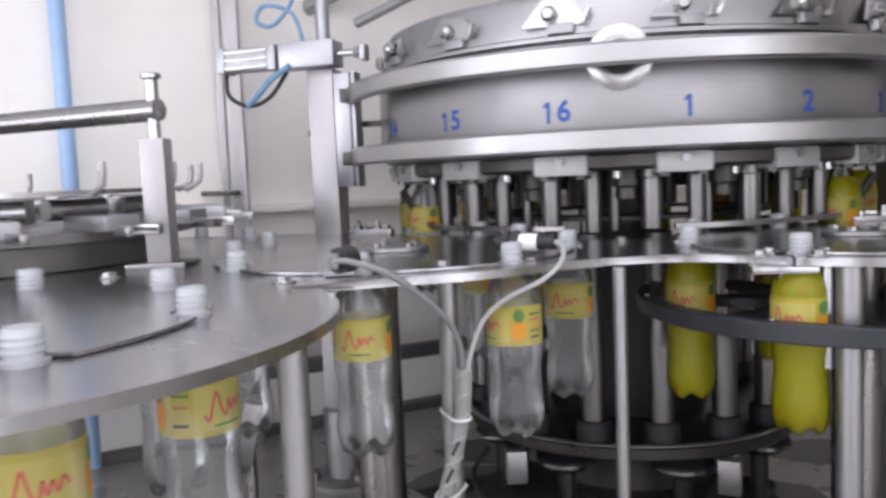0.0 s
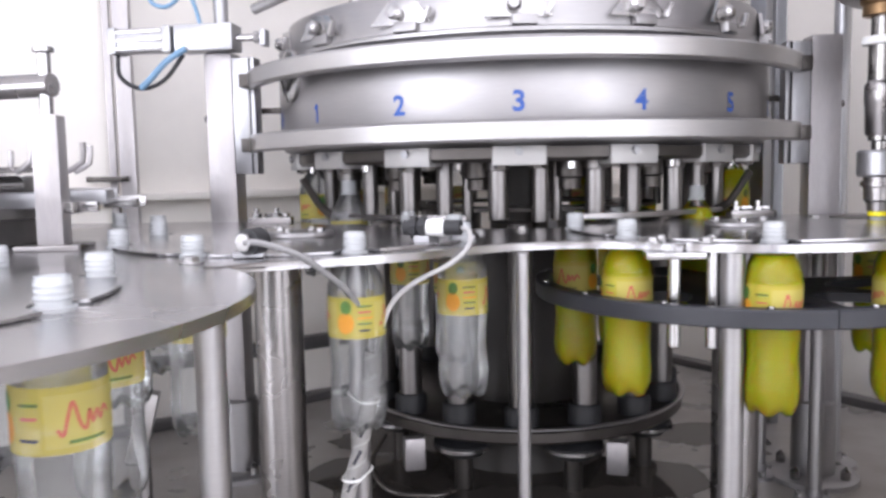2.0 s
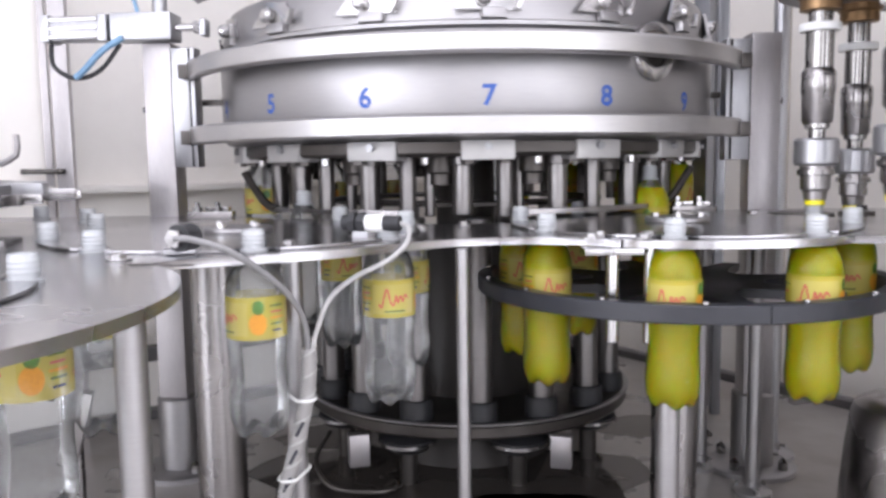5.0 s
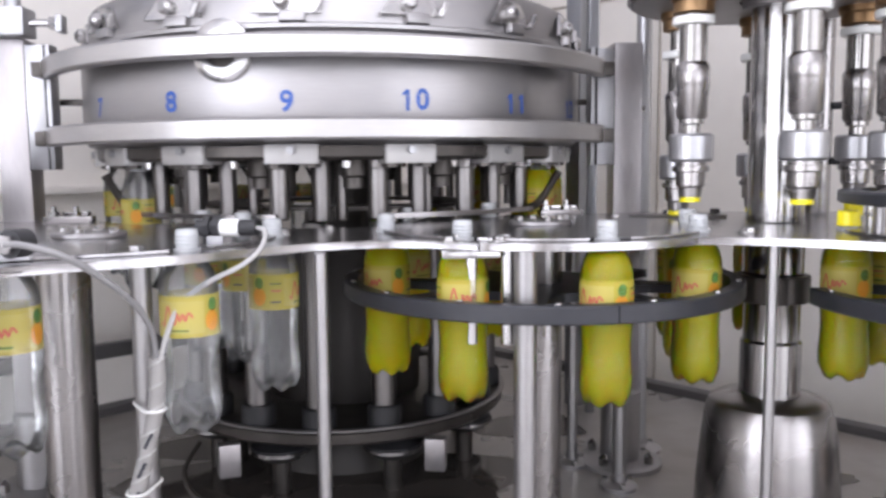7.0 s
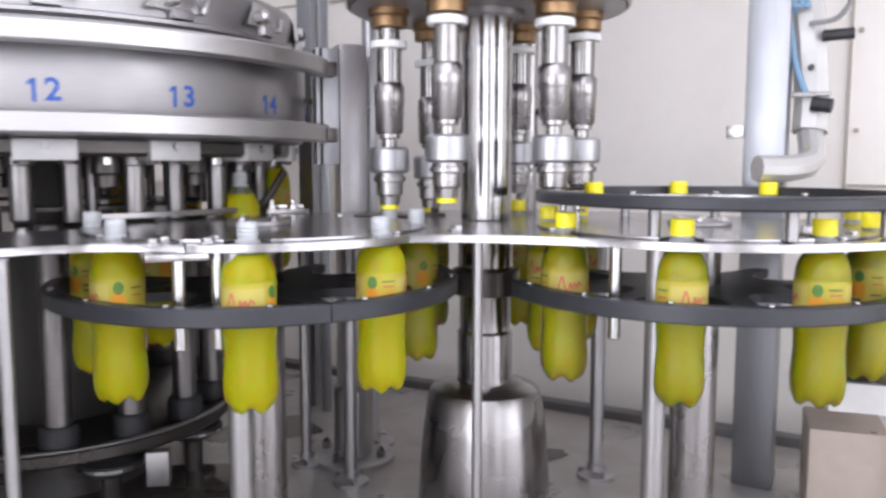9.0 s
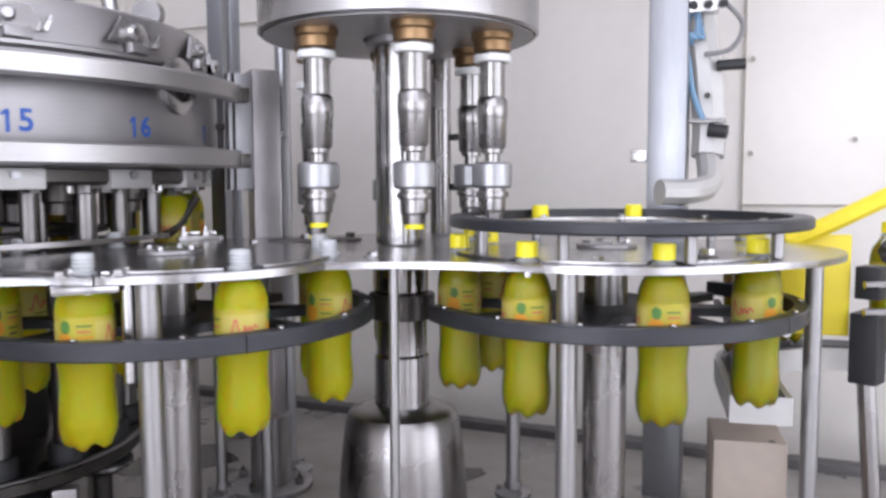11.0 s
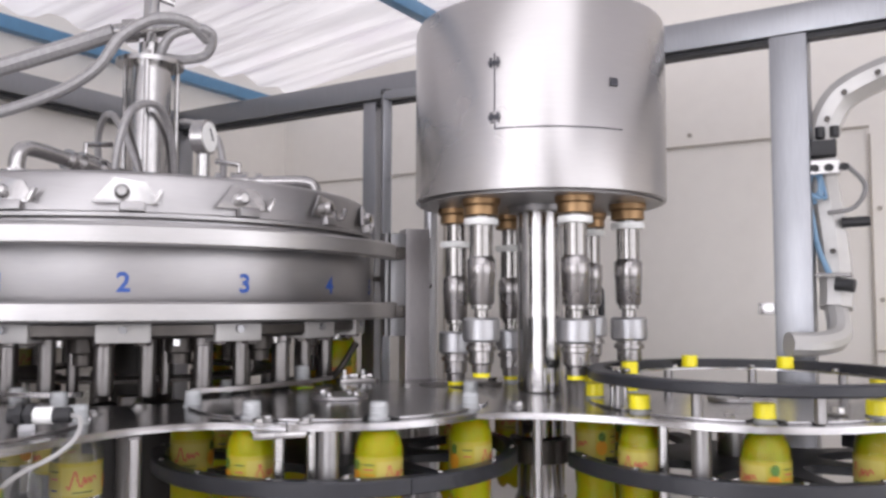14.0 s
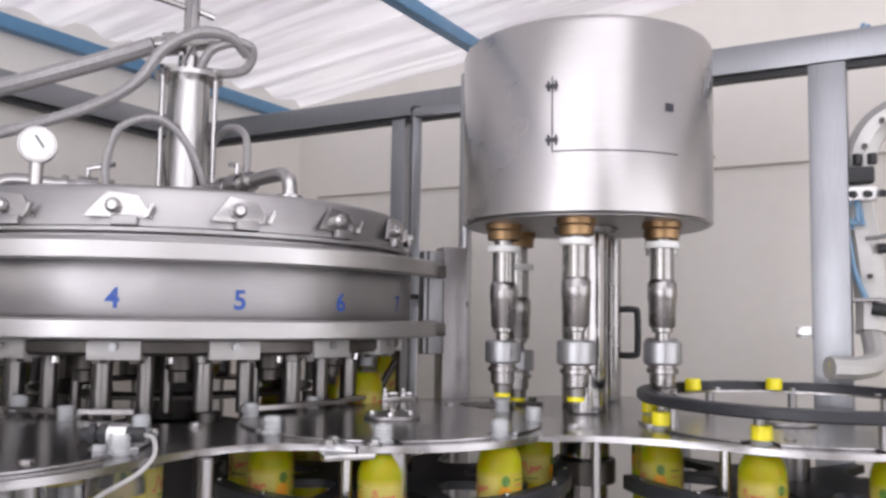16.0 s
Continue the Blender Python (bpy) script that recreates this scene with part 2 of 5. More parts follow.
def add_prism(bm, poly, z0, z1, bevel=0.0):
    lo = [bm.verts.new((x, y, z0)) for x, y in poly]
    hi = [bm.verts.new((x, y, z1)) for x, y in poly]
    f = bm.faces.new(hi)
    bm.faces.new(lo[::-1])
    k = len(poly)
    for i in range(k):
        bm.faces.new((lo[i], lo[(i + 1) % k], hi[(i + 1) % k], hi[i]))
    if bevel:
        bmesh.ops.bevel(bm, geom=list(f.edges), offset=bevel, segments=2, affect="EDGES", profile=0.6)
    return bm


def bm_new():
    return bmesh.new()


def as_mesh(name, bm, mat, angle=35):
    bmesh.ops.recalc_face_normals(bm, faces=bm.faces)
    me = bpy.data.meshes.new(name)
    for f in bm.faces:
        f.smooth = True
    for e in bm.edges:
        if len(e.link_faces) == 2 and e.calc_face_angle(0) > radians(angle):
            e.smooth = False
    bm.to_mesh(me)
    bm.free()
    me.materials.append(mat)
    return me


def part(name, bm, mat, parent, label="", at=None):
    """One mesh object under a thing or a part."""
    ob = new(name, bm if isinstance(bm, bpy.types.Mesh) else as_mesh(name, bm, mat))
    ob.parent = parent
    if at is not None:
        ob.matrix_basis = at
    return tagged(ob, label)


def thing(name, label, category, at=None, group=""):
    ob = new(name)
    ob.empty_display_size = 0.05
    if at is not None:
        ob.matrix_basis = at
    return tagged(ob, label, category, group)


def solid(name, bm, mat, label, category, group="", kind="", at=None):
    ob = new(name, as_mesh(name, bm, mat))
    if at is not None:
        ob.matrix_basis = at
    return tagged(ob, label, category, group, kind)


# ---- plan ----
DZ, PZ = 0.70, 1.238                     # deck and top of the guide plate
FILL = (0.0, 0.0)
RF = 0.455
INF, R_IN = (-0.314, -0.659), 0.255      # infeed star
OUT, R_OUT = (0.349, -0.537), 0.250      # transfer star after the filler
CAP, R_CAP = (0.755, -0.50), 0.172       # capping turret
DIS, R_DIS = (1.005, -0.774), 0.245      # discharge star
LEFT, R_LEFT = (-0.56, -1.27), 0.24      # star before the rinser
RIN, R_RIN = (-1.03, -0.72), 0.48        # rinser

# ---- the room ----
RU, RN = 6.2, 6.2


def wall(name, a, b, h, label, thick=0.12, z0=0.0):
    d = (b - a).normalized()
    side = Vector((d.y, -d.x, 0))
    mid = (a + b) / 2
    bm = add_box(bm_new(), (mid.x, mid.y, (z0 + h) / 2), ((b - a).length, thick, h - z0), math.atan2(d.y, d.x))
    return solid(name, bm, WALL, label, "wall", kind="structure")


wall("wall_east", room(-0.06, -0.06, 0), room(RU, -0.06, 0), 3.6, "cream insulated wall panels with fine joints")
wall("wall_north", room(-0.06, -0.06, 0), room(-0.06, RN, 0), 3.6, "cream painted wall behind the filling machine")
wall("wall_south", room(RU + 0.06, 0, 0), room(RU + 0.06, RN, 0), 3.6, "plain cream wall closing the hall")
wall("wall_west", room(0, RN + 0.06, 0), room(RU, RN + 0.06, 0), 3.6, "plain cream wall closing the hall")
bm = bm_new()
add_prism(bm, [(p.x, p.y) for p in (room(-0.1, -0.1, 0), room(-0.1, RN, 0), room(RU, RN, 0), room(RU, -0.1, 0))], -0.1, 0.0)
solid("floor", bm, CONCRETE, "grey concrete hall floor under the machine", "floor", kind="structure")

# wall panel joints on the east wall, thin grooves covered by strips
for u, z0, z1 in ((2.07, 0.0, 1.86), (2.45, 1.29, 3.0), (0.75, 0.0, 1.85)):
    p = room(u, 0.004, (z0 + z1) / 2)
    solid("trim", add_box(bm_new(), p, (0.006, 0.008, z1 - z0), math.atan2(U.y, U.x)), JOINT, "thin dark vertical joint between wall panels", "trim", kind="structure")
for u0, u1, z in ((0.1, 1.92, 1.872), (1.97, 2.07, 1.88), (2.075, 4.2, 1.287)):
    p = room((u0 + u1) / 2, 0.004, z)
    solid("trim", add_box(bm_new(), p, (u1 - u0, 0.008, 0.005), math.atan2(U.y, U.x)), JOINT, "thin dark horizontal joint between wall panels", "trim", kind="structure")
for u, z in ((1.60, 1.905), (2.33, 1.45), (2.09, 1.66), (2.09, 1.42)):
    p = room(u, 0.004, z)
    solid("wall_screw", add_tube(bm_new(), [p, p - N * 0.005], 0.0065, 10, 1), JOINT, "small dark screw head in the wall panel", "screw", "wall screws")
p = room(0.02, 2.2, 1.285)
solid("trim", add_box(bm_new(), p, (4.4, 0.04, 0.02), math.atan2(N.y, N.x), 0.004), WALL, "cream ledge running along the wall", "trim", kind="structure")

# sloping corrugated roof
bm = bm_new()
nu, nv = 130, 3
EAVE = 2.245
grid = []
for i in range(nu + 1):
    row = []
    for j in range(nv + 1):
        n_ = i / nu * (RN + 0.1)
        u_ = j / nv * (RU + 0.1) - 0.05
        z = EAVE + 0.10 * u_ + 0.016 * math.sin(n_ * 2 * math.pi / 0.19) + 0.012 * math.sin(n_ * 9 + u_ * 3)
        q = room(u_, n_, z)
        row.append(bm.verts.new(q))
    grid.append(row)
for i in range(nu):
    for j in range(nv):
        bm.faces.new((grid[i][j], grid[i + 1][j], grid[i + 1][j + 1], grid[i][j + 1]))
bmesh.ops.solidify(bm, geom=bm.faces[:], thickness=0.012)
# The sheets emit light themselves in place of daylight from outside.
solid("ceiling", bm, ROOF, "white translucent corrugated roof sheets, daylight put in as emission", "ceiling", kind="structure")
for i, (a, b) in enumerate(((room(0.05, 0, EAVE - 0.07), room(0.05, RN, EAVE - 0.07)), (room(0.92, 0.0, EAVE + 0.03), room(0.92, RN, EAVE + 0.03)),
                            (room(3.6, 0.0, EAVE + 0.27), room(3.6, RN, EAVE + 0.27)))):
    d = b - a
    m = (a + b) / 2
    solid("roof_beam", add_box(bm_new(), m, (d.length, 0.04, 0.040), math.atan2(d.y, d.x), 0.004), BLUE,
          "blue painted steel purlin carrying the roof sheets", "beam", "roof purlins")

# machine deck
bed = thing("machine_bed", "stained stainless steel machine bed with puddles, on round feet", "machine bed")
bm = bm_new()
add_prism(bm, [(p.x, p.y) for p in (room(0.05, 0.30, 0), room(0.05, 4.1, 0), room(3.2, 4.1, 0), room(4.2, 0.30, 0))], DZ - 0.12, DZ, 0.004)
part("deck", bm, DECK, bed)
for a, b in ((room(0.05, 0.275, 0), room(4.2, 0.275, 0)), (room(0.025, 0.3, 0), room(0.025, 4.1, 0))):
    d = b - a
    m = (a + b) / 2
    part("edge_strip", add_box(bm_new(), (m.x, m.y, DZ - 0.03), (d.length, 0.045, 0.10), math.atan2(d.y, d.x), 0.004), SKIRT, bed, "dark edge strip")
for u in (0.4, 2.0, 3.4):
    for n_ in (0.6, 3.6):
        p = room(u, n_, 0)
        part("foot", add_rod(bm_new(), 0.05, 0.0, DZ - 0.12, (p.x, p.y)), GREYPAINT, bed)
# shallow puddles on the deck
prng = random.Random(3)
PUDDLE = material("wet_puddle", (0.085, 0.075, 0.068), 0.06, 0.2, 10, 0.2, 0.02)
for x, y, r in ((-0.02, -0.30, 0.46),  (0.16, -0.42, 0.20), (-0.28, 0.02, 0.18), (0.95, -0.28, 0.10), (0.45, 0.1, 0.16), (-0.30, -0.75, 0.12)):
    poly = [(x + r * (0.8 + 0.2 * math.sin(3 * a + x * 9) + 0.1 * prng.uniform(-1, 1)) * math.cos(a), y + r * 0.75 * (0.85 + 0.15 * math.cos(2 * a)) * math.sin(a)) for a in [2 * math.pi * k / 30 for k in range(30)]]
    solid("puddle", add_prism(bm_new(), poly, DZ, DZ + 0.0012), PUDDLE, "dark wet puddle on the steel machine bed", "puddle", "puddles")

PALESTEEL = material("pale_satin_steel", (0.52, 0.51, 0.495), 0.5, 0.55, 50, 0.06, 0.03)

# ---- guide plate ----
def arc_pts(c, r, a0, a1, n=20):
    return [(c[0] + r * math.cos(radians(a0 + (a1 - a0) * k / n)), c[1] + r * math.sin(radians(a0 + (a1 - a0) * k / n))) for k in range(n + 1)]


def blend(p, q, depth, n=8):
    """A shallow hollow between two bulges."""
    return [((1 - t) * p[0] + t * q[0], (1 - t) * p[1] + t * q[1] + depth * math.sin(math.pi * t)) for t in [k / n for k in range(1, n)]]


left_arc = arc_pts(LEFT, 0.368, -95, 38, 34)
in_arc = arc_pts(INF, 0.300, -72, -38, 12)
out_arc = arc_pts(OUT, 0.285, -128, -52, 20)
dis_arc = arc_pts(DIS, 0.285, -150, -88, 14) + arc_pts((1.11, -0.774), 0.295, -82, 10, 22)
SEAM = 0.222
out_l = [p for p in out_arc if p[0] < SEAM]
out_r = [p for p in out_arc if p[0] >= SEAM]
edge_y = out_r[0][1]
left_poly = left_arc + [(-0.300, -1.01), (-0.285, -0.985)] + in_arc + blend(in_arc[-1], out_arc[0], 0.05) + out_l + [(SEAM, edge_y)]
left_poly += [(SEAM, -0.442)] + arc_pts(FILL, 0.50, -61.5, -150, 26) + [(-0.62, -0.20), (-1.45, -0.25), (-1.5, -1.2), (-0.95, -1.62)]
right_poly = [(SEAM + 0.0015, edge_y)] + out_r + blend(out_arc[-1], dis_arc[0], 0.03) + dis_arc + [(1.22, -0.62), (1.17, -0.42), (0.98, -0.20), (0.62, -0.18)]
right_poly += arc_pts(FILL, 0.50, -24, -61.3, 12) + [(SEAM + 0.0015, -0.442)]
guide_left = thing("guide_plate", "brushed stainless guide plate over the infeed stars", "guide plate")
part("plate", add_prism(bm_new(), left_poly, PZ - 0.010, PZ, 0.0015), PLATE, guide_left)
guide_right = thing("guide_plate", "brushed stainless guide plate over the transfer and discharge stars", "guide plate")
part("plate", add_prism(bm_new(), right_poly, PZ - 0.010, PZ, 0.0015), PLATE, guide_right)
part("joint_bracket", add_box(bm_new(), (SEAM - 0.01, edge_y + 0.02, PZ - 0.0155), (0.075, 0.035, 0.009), 0.05, 0.0015), POLISHED, guide_right)


def bolt(name_parent, x, y, z=PZ, r=0.009, h=0.007, washer=0.014):
    bm = bm_new()
    add_rod(bm, washer, z, z + 0.002, (x, y), 16, 0.0006)
    add_lathe(bm, [(0, z + 0.002), (r, z + 0.002), (r, z + h), (r * 0.8, z + h + 0.001), (0, z + h + 0.001)], 6, (x, y))
    return part("bolt", bm, POLISHED, name_parent)


for x, y in ((-0.346, -0.98), (-0.193, -0.845), (0.014, -0.545), (0.185, -0.775), (0.20, -0.745), (-0.30, -0.60), (-0.62, -0.92), (-0.05, -0.60)):
    bolt(guide_left, x, y)
for x, y in ((0.25, -0.785), (0.262, -0.755), (0.62, -0.70), (0.87, -0.93), (1.10, -0.98), (0.52, -0.36), (0.40, -0.45)):
    bolt(guide_right, x, y)
# thin slots beside the seam of the plate, as dark lines
for x, y, rot in ((-0.30, -1.02, 0.2), (-0.26, -1.03, 0.1), (0.27, -0.73, 0.5), (0.31, -0.72, -0.3)):
    part("slot", add_box(bm_new(), (x, y, PZ + 0.0004), (0.03, 0.003, 0.0012), rot), DARKSTEEL, guide_left if x < SEAM else guide_right)

# star wheels flush over the plate, keyed to turn with the bottles
STARS = []


def star(c, r, pockets, label, z=PZ + 0.001, phase=0.0, lower=True):
    s = thing("star_wheel", label, "star wheel", pose(c[0], c[1], 0), "bottle star wheels")
    poly = []
    m = pockets * 14
    for k in range(m):
        a = 2 * math.pi * k / m
        u = (a * pockets / (2 * math.pi) + 0.5) % 1 - 0.5
        d = abs(u) * 2 * math.pi * r / pockets
        rr = r + 0.012
        if d < 0.020:
            rr = r - math.sqrt(max(0, 0.020 ** 2 - d * d))
        poly.append((rr * math.cos(a), rr * math.sin(a)))
    part("disc", add_prism(bm_new(), poly, z, z + 0.003), PLATE, s)
    bm = bm_new()
    add_rod(bm, 0.05, z + 0.003, z + 0.010, (0, 0), 28)
    part("hub", bm, STEEL_H, s)
    for k in range(4):
        a = radians(45 + 90 * k)
        part("bolt", add_lathe(bm_new(), [(0, z + 0.010), (0.007, z + 0.010), (0.007, z + 0.016), (0, z + 0.016)], 6, (0.034 * math.cos(a), 0.034 * math.sin(a))), POLISHED, s)
    # lower wheel that holds the body
    bm = bm_new()
    poly2 = []
    for k in range(m):
        a = 2 * math.pi * k / m
        u = (a * pockets / (2 * math.pi) + 0.5) % 1 - 0.5
        d = abs(u) * 2 * math.pi * r / pockets
        rr = r - 0.004 if abs(u) > 0.40 else r * (0.52 + 0.30 * (abs(u) / 0.40) ** 3)
        if d < 0.036:
            rr = min(rr, r - math.sqrt(max(0, 0.036 ** 2 - d * d)))
        poly2.append((rr * math.cos(a), rr * math.sin(a)))
    if lower:
        part("body_wheel", add_prism(bm, poly2, 1.136, 1.150), GUIDE, s, "dark grey nylon pocket wheel")
    STARS.append((s, c, pockets, phase))
    return s


star(INF, R_IN, 8, "flat steel star wheel with round pockets, infeed side", phase=9.4, lower=False)
star(OUT, R_OUT, 8, "flat steel star wheel with round pockets, beside the filler", phase=19.93)
star(DIS, R_DIS, 8, "flat steel star wheel with round pockets, under the cap ring", phase=33.4)
star(LEFT, R_LEFT, 8, "flat steel star wheel with round pockets, before the rinser", phase=20.0, lower=False)


# ---- posts under the plate ----
def post(x, y, r, mat, label, z0=DZ, z1=PZ - 0.011, foot=0.0, group="plate posts"):
    p = thing("support_post", label, "post", pose(x, y, 0), group)
    part("rod", add_rod(bm_new(), r, z0 + (0.012 if foot else 0), z1, (0, 0), 24), mat, p)
    if foot:
        part("foot", add_lathe(bm_new(), [(0, z0), (foot, z0), (foot, z0 + 0.008), (foot * 0.6, z0 + 0.014), (r * 1.25, z0 + 0.016), (r * 1.25, z0 + 0.03), (0, z0 + 0.03)], 28), STEEL_H, p)
        for k in range(3):
            a = radians(30 + 120 * k)
            part("bolt", add_lathe(bm_new(), [(0, z0 + 0.008), (0.006, z0 + 0.008), (0.006, z0 + 0.018), (0, z0 + 0.018)], 6, (foot * 0.78 * math.cos(a), foot * 0.78 * math.sin(a))), POLISHED, p)
    return p


post(-0.235, -1.205, 0.0130, STEEL_H, "brushed round steel post under the plate rim")
post(-0.190, -0.845, 0.0125, STEEL_H, "slim round steel post with a cable tied to it")
post(0.019, -0.785, 0.0085, STEEL_H, "thin round steel rod under the plate")
post(0.285, -0.785, 0.0155, STEEL_H, "bright round steel post under the plate rim")
post(0.627, -0.765, 0.0075, STEEL_H, "thin round steel rod under the plate")
post(0.815, -0.935, 0.0150, STEEL_H, "bright round steel post under the plate rim")
post(1.375, -0.880, 0.0150, STEEL_H, "bright round steel post under the plate rim")
post(0.488, -0.169, 0.011, STEEL_H, "slim steel rod on a round foot", foot=0.032)
post(0.552, -0.300, 0.013, STEEL_H, "slim steel rod on a round foot", foot=0.036)
post(1.03, -0.44, 0.014, STEEL_H, "slim steel rod on a round foot", foot=0.038)
post(1.33, -0.56, 0.012, STEEL_H, "slim steel rod on a round foot", foot=0.036)
for c, lab in (((-0.352, -0.66), "infeed"), (OUT, "transfer"), (DIS, "discharge"), (LEFT, "rinser infeed")):
    post(c[0], c[1], 0.036, STEEL, "thick round star wheel shaft housing, %s side" % lab, foot=0.075, group="star shafts")
for x, y in ((0.215, -0.768), (0.262, -0.775), (0.775, -0.895), (1.215, -0.86)):
    post(x, y, 0.0085, POLISHED, "short bright spacer rod hanging from the plate", z0=1.10, group="guide spacers")

# dark nylon guide rings round the stars
for c, r, a0, a1, lab in ((OUT, 0.292, -200, 8, "dark grey nylon bottle guide ring round the transfer star"),
                          (DIS, 0.288, -188, 12, "dark grey nylon bottle guide ring round the discharge star")):
    gr = thing("guide_ring", lab, "guide ring", None, "bottle guide rings")
    mid = (a0 + a1) / 2 + 14
    for b0, b1 in ((a0, mid - 0.15), (mid + 0.15, a1)):
        part("band", add_arc(bm_new(), r, r + 0.022, 1.138, 1.162, b0, b1, 40, c, 0.002), GUIDE, gr)
    for k in range(9):
        q = radians(a0 + 8 + (a1 - a0 - 16) * k / 8)
        part("screw", add_rod(bm_new(), 0.005, 1.162, 1.1655, (c[0] + (r + 0.011) * math.cos(q), c[1] + (r + 0.011) * math.sin(q)), 10, 0.0008), POLISHED, gr)

# ---- filler ----
BOWL_TOP = 1.655
filler = thing("filler_carousel", "round stainless filling bowl with numbered valves, turning", "filling machine")
bowl = part("bowl", add_lathe(bm_new(), [(0.0, 1.372), (0.49, 1.372), (0.512, 1.380), (0.520, 1.395), (0.520, 1.535), (0.516, 1.545), (0.500, 1.548), (0.500, 1.552),
                                         (0.515, 1.556), (0.515, 1.562), (0.504, 1.566), (0.502, 1.620), (0.497, 1.631), (0.484, 1.637), (0.45, 1.641), (0.0, 1.648)], 128), STEEL_H, filler)
part("under_plate", add_lathe(bm_new(), [(0.30, 1.372), (0.30, 1.348), (0.490, 1.348), (0.497, 1.354), (0.497, 1.372)], 96), DARKSTEEL, bowl, "dark oily flange under the bowl")


def digit_mesh(ch, size):
    """One upright numeral as a flat mesh, centred; the one and the nine have their straight-cut forms."""
    b = bmesh.new()
    if ch == "1":
        h, w = size * 0.36, size * 0.062
        for poly in ([(0.0, -h), (2 * w, -h), (2 * w, h), (0.0, h)], [(0.0, h * 0.98), (0.0, h * 0.56), (-size * 0.13, h * 0.38), (-size * 0.13, h * 0.62)]):
            b.faces.new([b.verts.new((x, y, 0)) for x, y in poly])
        return b
    cu = bpy.data.curves.new("number", "FONT")
    flip = ch == "9"
    cu.body, cu.size, cu.align_x, cu.align_y, cu.offset = "6" if flip else ch, size * 0.98, "CENTER", "CENTER", 0.0012
    tmp = new("number", cu)
    me = bpy.data.meshes.new_from_object(tmp.evaluated_get(bpy.context.evaluated_depsgraph_get()))
    bpy.data.objects.remove(tmp)
    bpy.data.curves.remove(cu)
    b.from_mesh(me)
    bpy.data.meshes.remove(me)
    bmesh.ops.subdivide_edges(b, edges=[e for e in b.edges if e.calc_length() > 0.012], cuts=2)
    if flip:
        bmesh.ops.rotate(b, verts=b.verts[:], cent=(0, 0, 0), matrix=Matrix.Rotation(math.pi, 3, "Z"))
    return b


def number_mesh(text, size):
    """A number painted round the bowl."""
    b = bmesh.new()
    r = 0.5206
    for i, ch in enumerate(text):
        g = digit_mesh(ch, size)
        tmp = bpy.data.meshes.new("digit")
        g.to_mesh(tmp)
        g.free()
        seen = len(b.verts)
        b.from_mesh(tmp)
        bpy.data.meshes.remove(tmp)
        b.verts.ensure_lookup_table()
        for v in b.verts[seen:]:
            a = (v.co.x + (i - (len(text) - 1) / 2) * size * 0.60) / r - math.pi / 2
            v.co = Vector((r * math.cos(a), r * math.sin(a), 1.443 + v.co.y))
    return b


DARKROD = material("dull_valve_rod", (0.17, 0.16, 0.155), 0.30, 1.0, 40, 0.12, 0.03)


VALVESTEEL = material("satin_valve_steel", (0.20, 0.19, 0.185), 0.34, 1.0, 40, 0.10, 0.04, (1, 1, 14), 0, 0.3, (0.14, 0.12, 0.11))


def valve_parts():
    """One filling valve, hanging below the bowl at radius RF on the side of -y."""
    y = -0.43
    v = []
    v.append(("block", add_box(bm_new(), (0, -0.476, 1.358), (0.088, 0.05, 0.032), 0, 0.002), PALESTEEL))
    v.append(("screw", add_tube(bm_new(), [(0, -0.500, 1.364), (0, -0.508, 1.364)], 0.007, 8, 1), DULL))
    v.append(("valve_tube", add_lathe(bm_new(), [(0, 1.348), (0.021, 1.348), (0.021, 1.335), (0.0175, 1.333), (0.0175, 1.250), (0.014, 1.246), (0, 1.246)], 18, (-0.037, y)), VALVESTEEL))
    v.append(("guide_rod", add_rod(bm_new(), 0.0145, 1.244, 1.348, (0.036, y), 14), VALVESTEEL))
    v.append(("guide_rod", add_rod(bm_new(), 0.010, 1.244, 1.348, (0.064, y + 0.035), 12), DARKROD))
    v.append(("nut", add_lathe(bm_new(), [(0, 1.348), (0.014, 1.348), (0.014, 1.336), (0, 1.336)], 6, (0.030, -0.478)), DARKSTEEL))
    v.append(("nut", add_lathe(bm_new(), [(0, 1.348), (0.014, 1.348), (0.014, 1.336), (0, 1.336)], 6, (-0.030, -0.478)), DARKSTEEL))
    v.append(("rim_bolt", add_rod(bm_new(), 0.007, 1.334, 1.348, (0.086, -0.474), 8), POLISHED))
    v.append(("lift_tube", add_rod(bm_new(), 0.023, 0.885, 1.235, (0, -0.318), 20), VALVESTEEL))
    v.append(("lift_collar", add_lathe(bm_new(), [(0, 0.846), (0.033, 0.846), (0.033, 0.878), (0.029, 0.886), (0, 0.886)], 20, (0, -0.318)), BLACK))
    v.append(("spring", add_lathe(bm_new(), [(0, 1.348), (0.026, 1.348), (0.026, 1.322), (0.020, 1.318), (0.020, 1.300), (0, 1.300)], 14, (0.088, -0.40)), DARKSTEEL))
    return [(n, as_mesh(n, b, m), m) for n, b, m in v]


VALVE = valve_parts()
clamp_plate = as_mesh("clamp", add_prism(bm_new(), [(-0.055, -0.010), (0.055, -0.010), (0.030, 0.028), (-0.020, 0.034)], -0.002, 0.004, 0.001), POLISHED)
clamp_knob = as_mesh("knob", add_lathe(bm_new(), [(0, 0.0), (0.013, 0.0), (0.013, 0.010), (0.008, 0.016), (0, 0.016)], 10), POLISHED)
clamp_lever = as_mesh("lever", add_box(bm_new(), (0, 0.0, 0), (0.007, 0.012, 0.026), 0, 0.002), POLISHED)
clamp_lug = as_mesh("lug", add_box(bm_new(), (0, 0.0, 0), (0.042, 0.016, 0.018), 0, 0.004), STEEL_H)
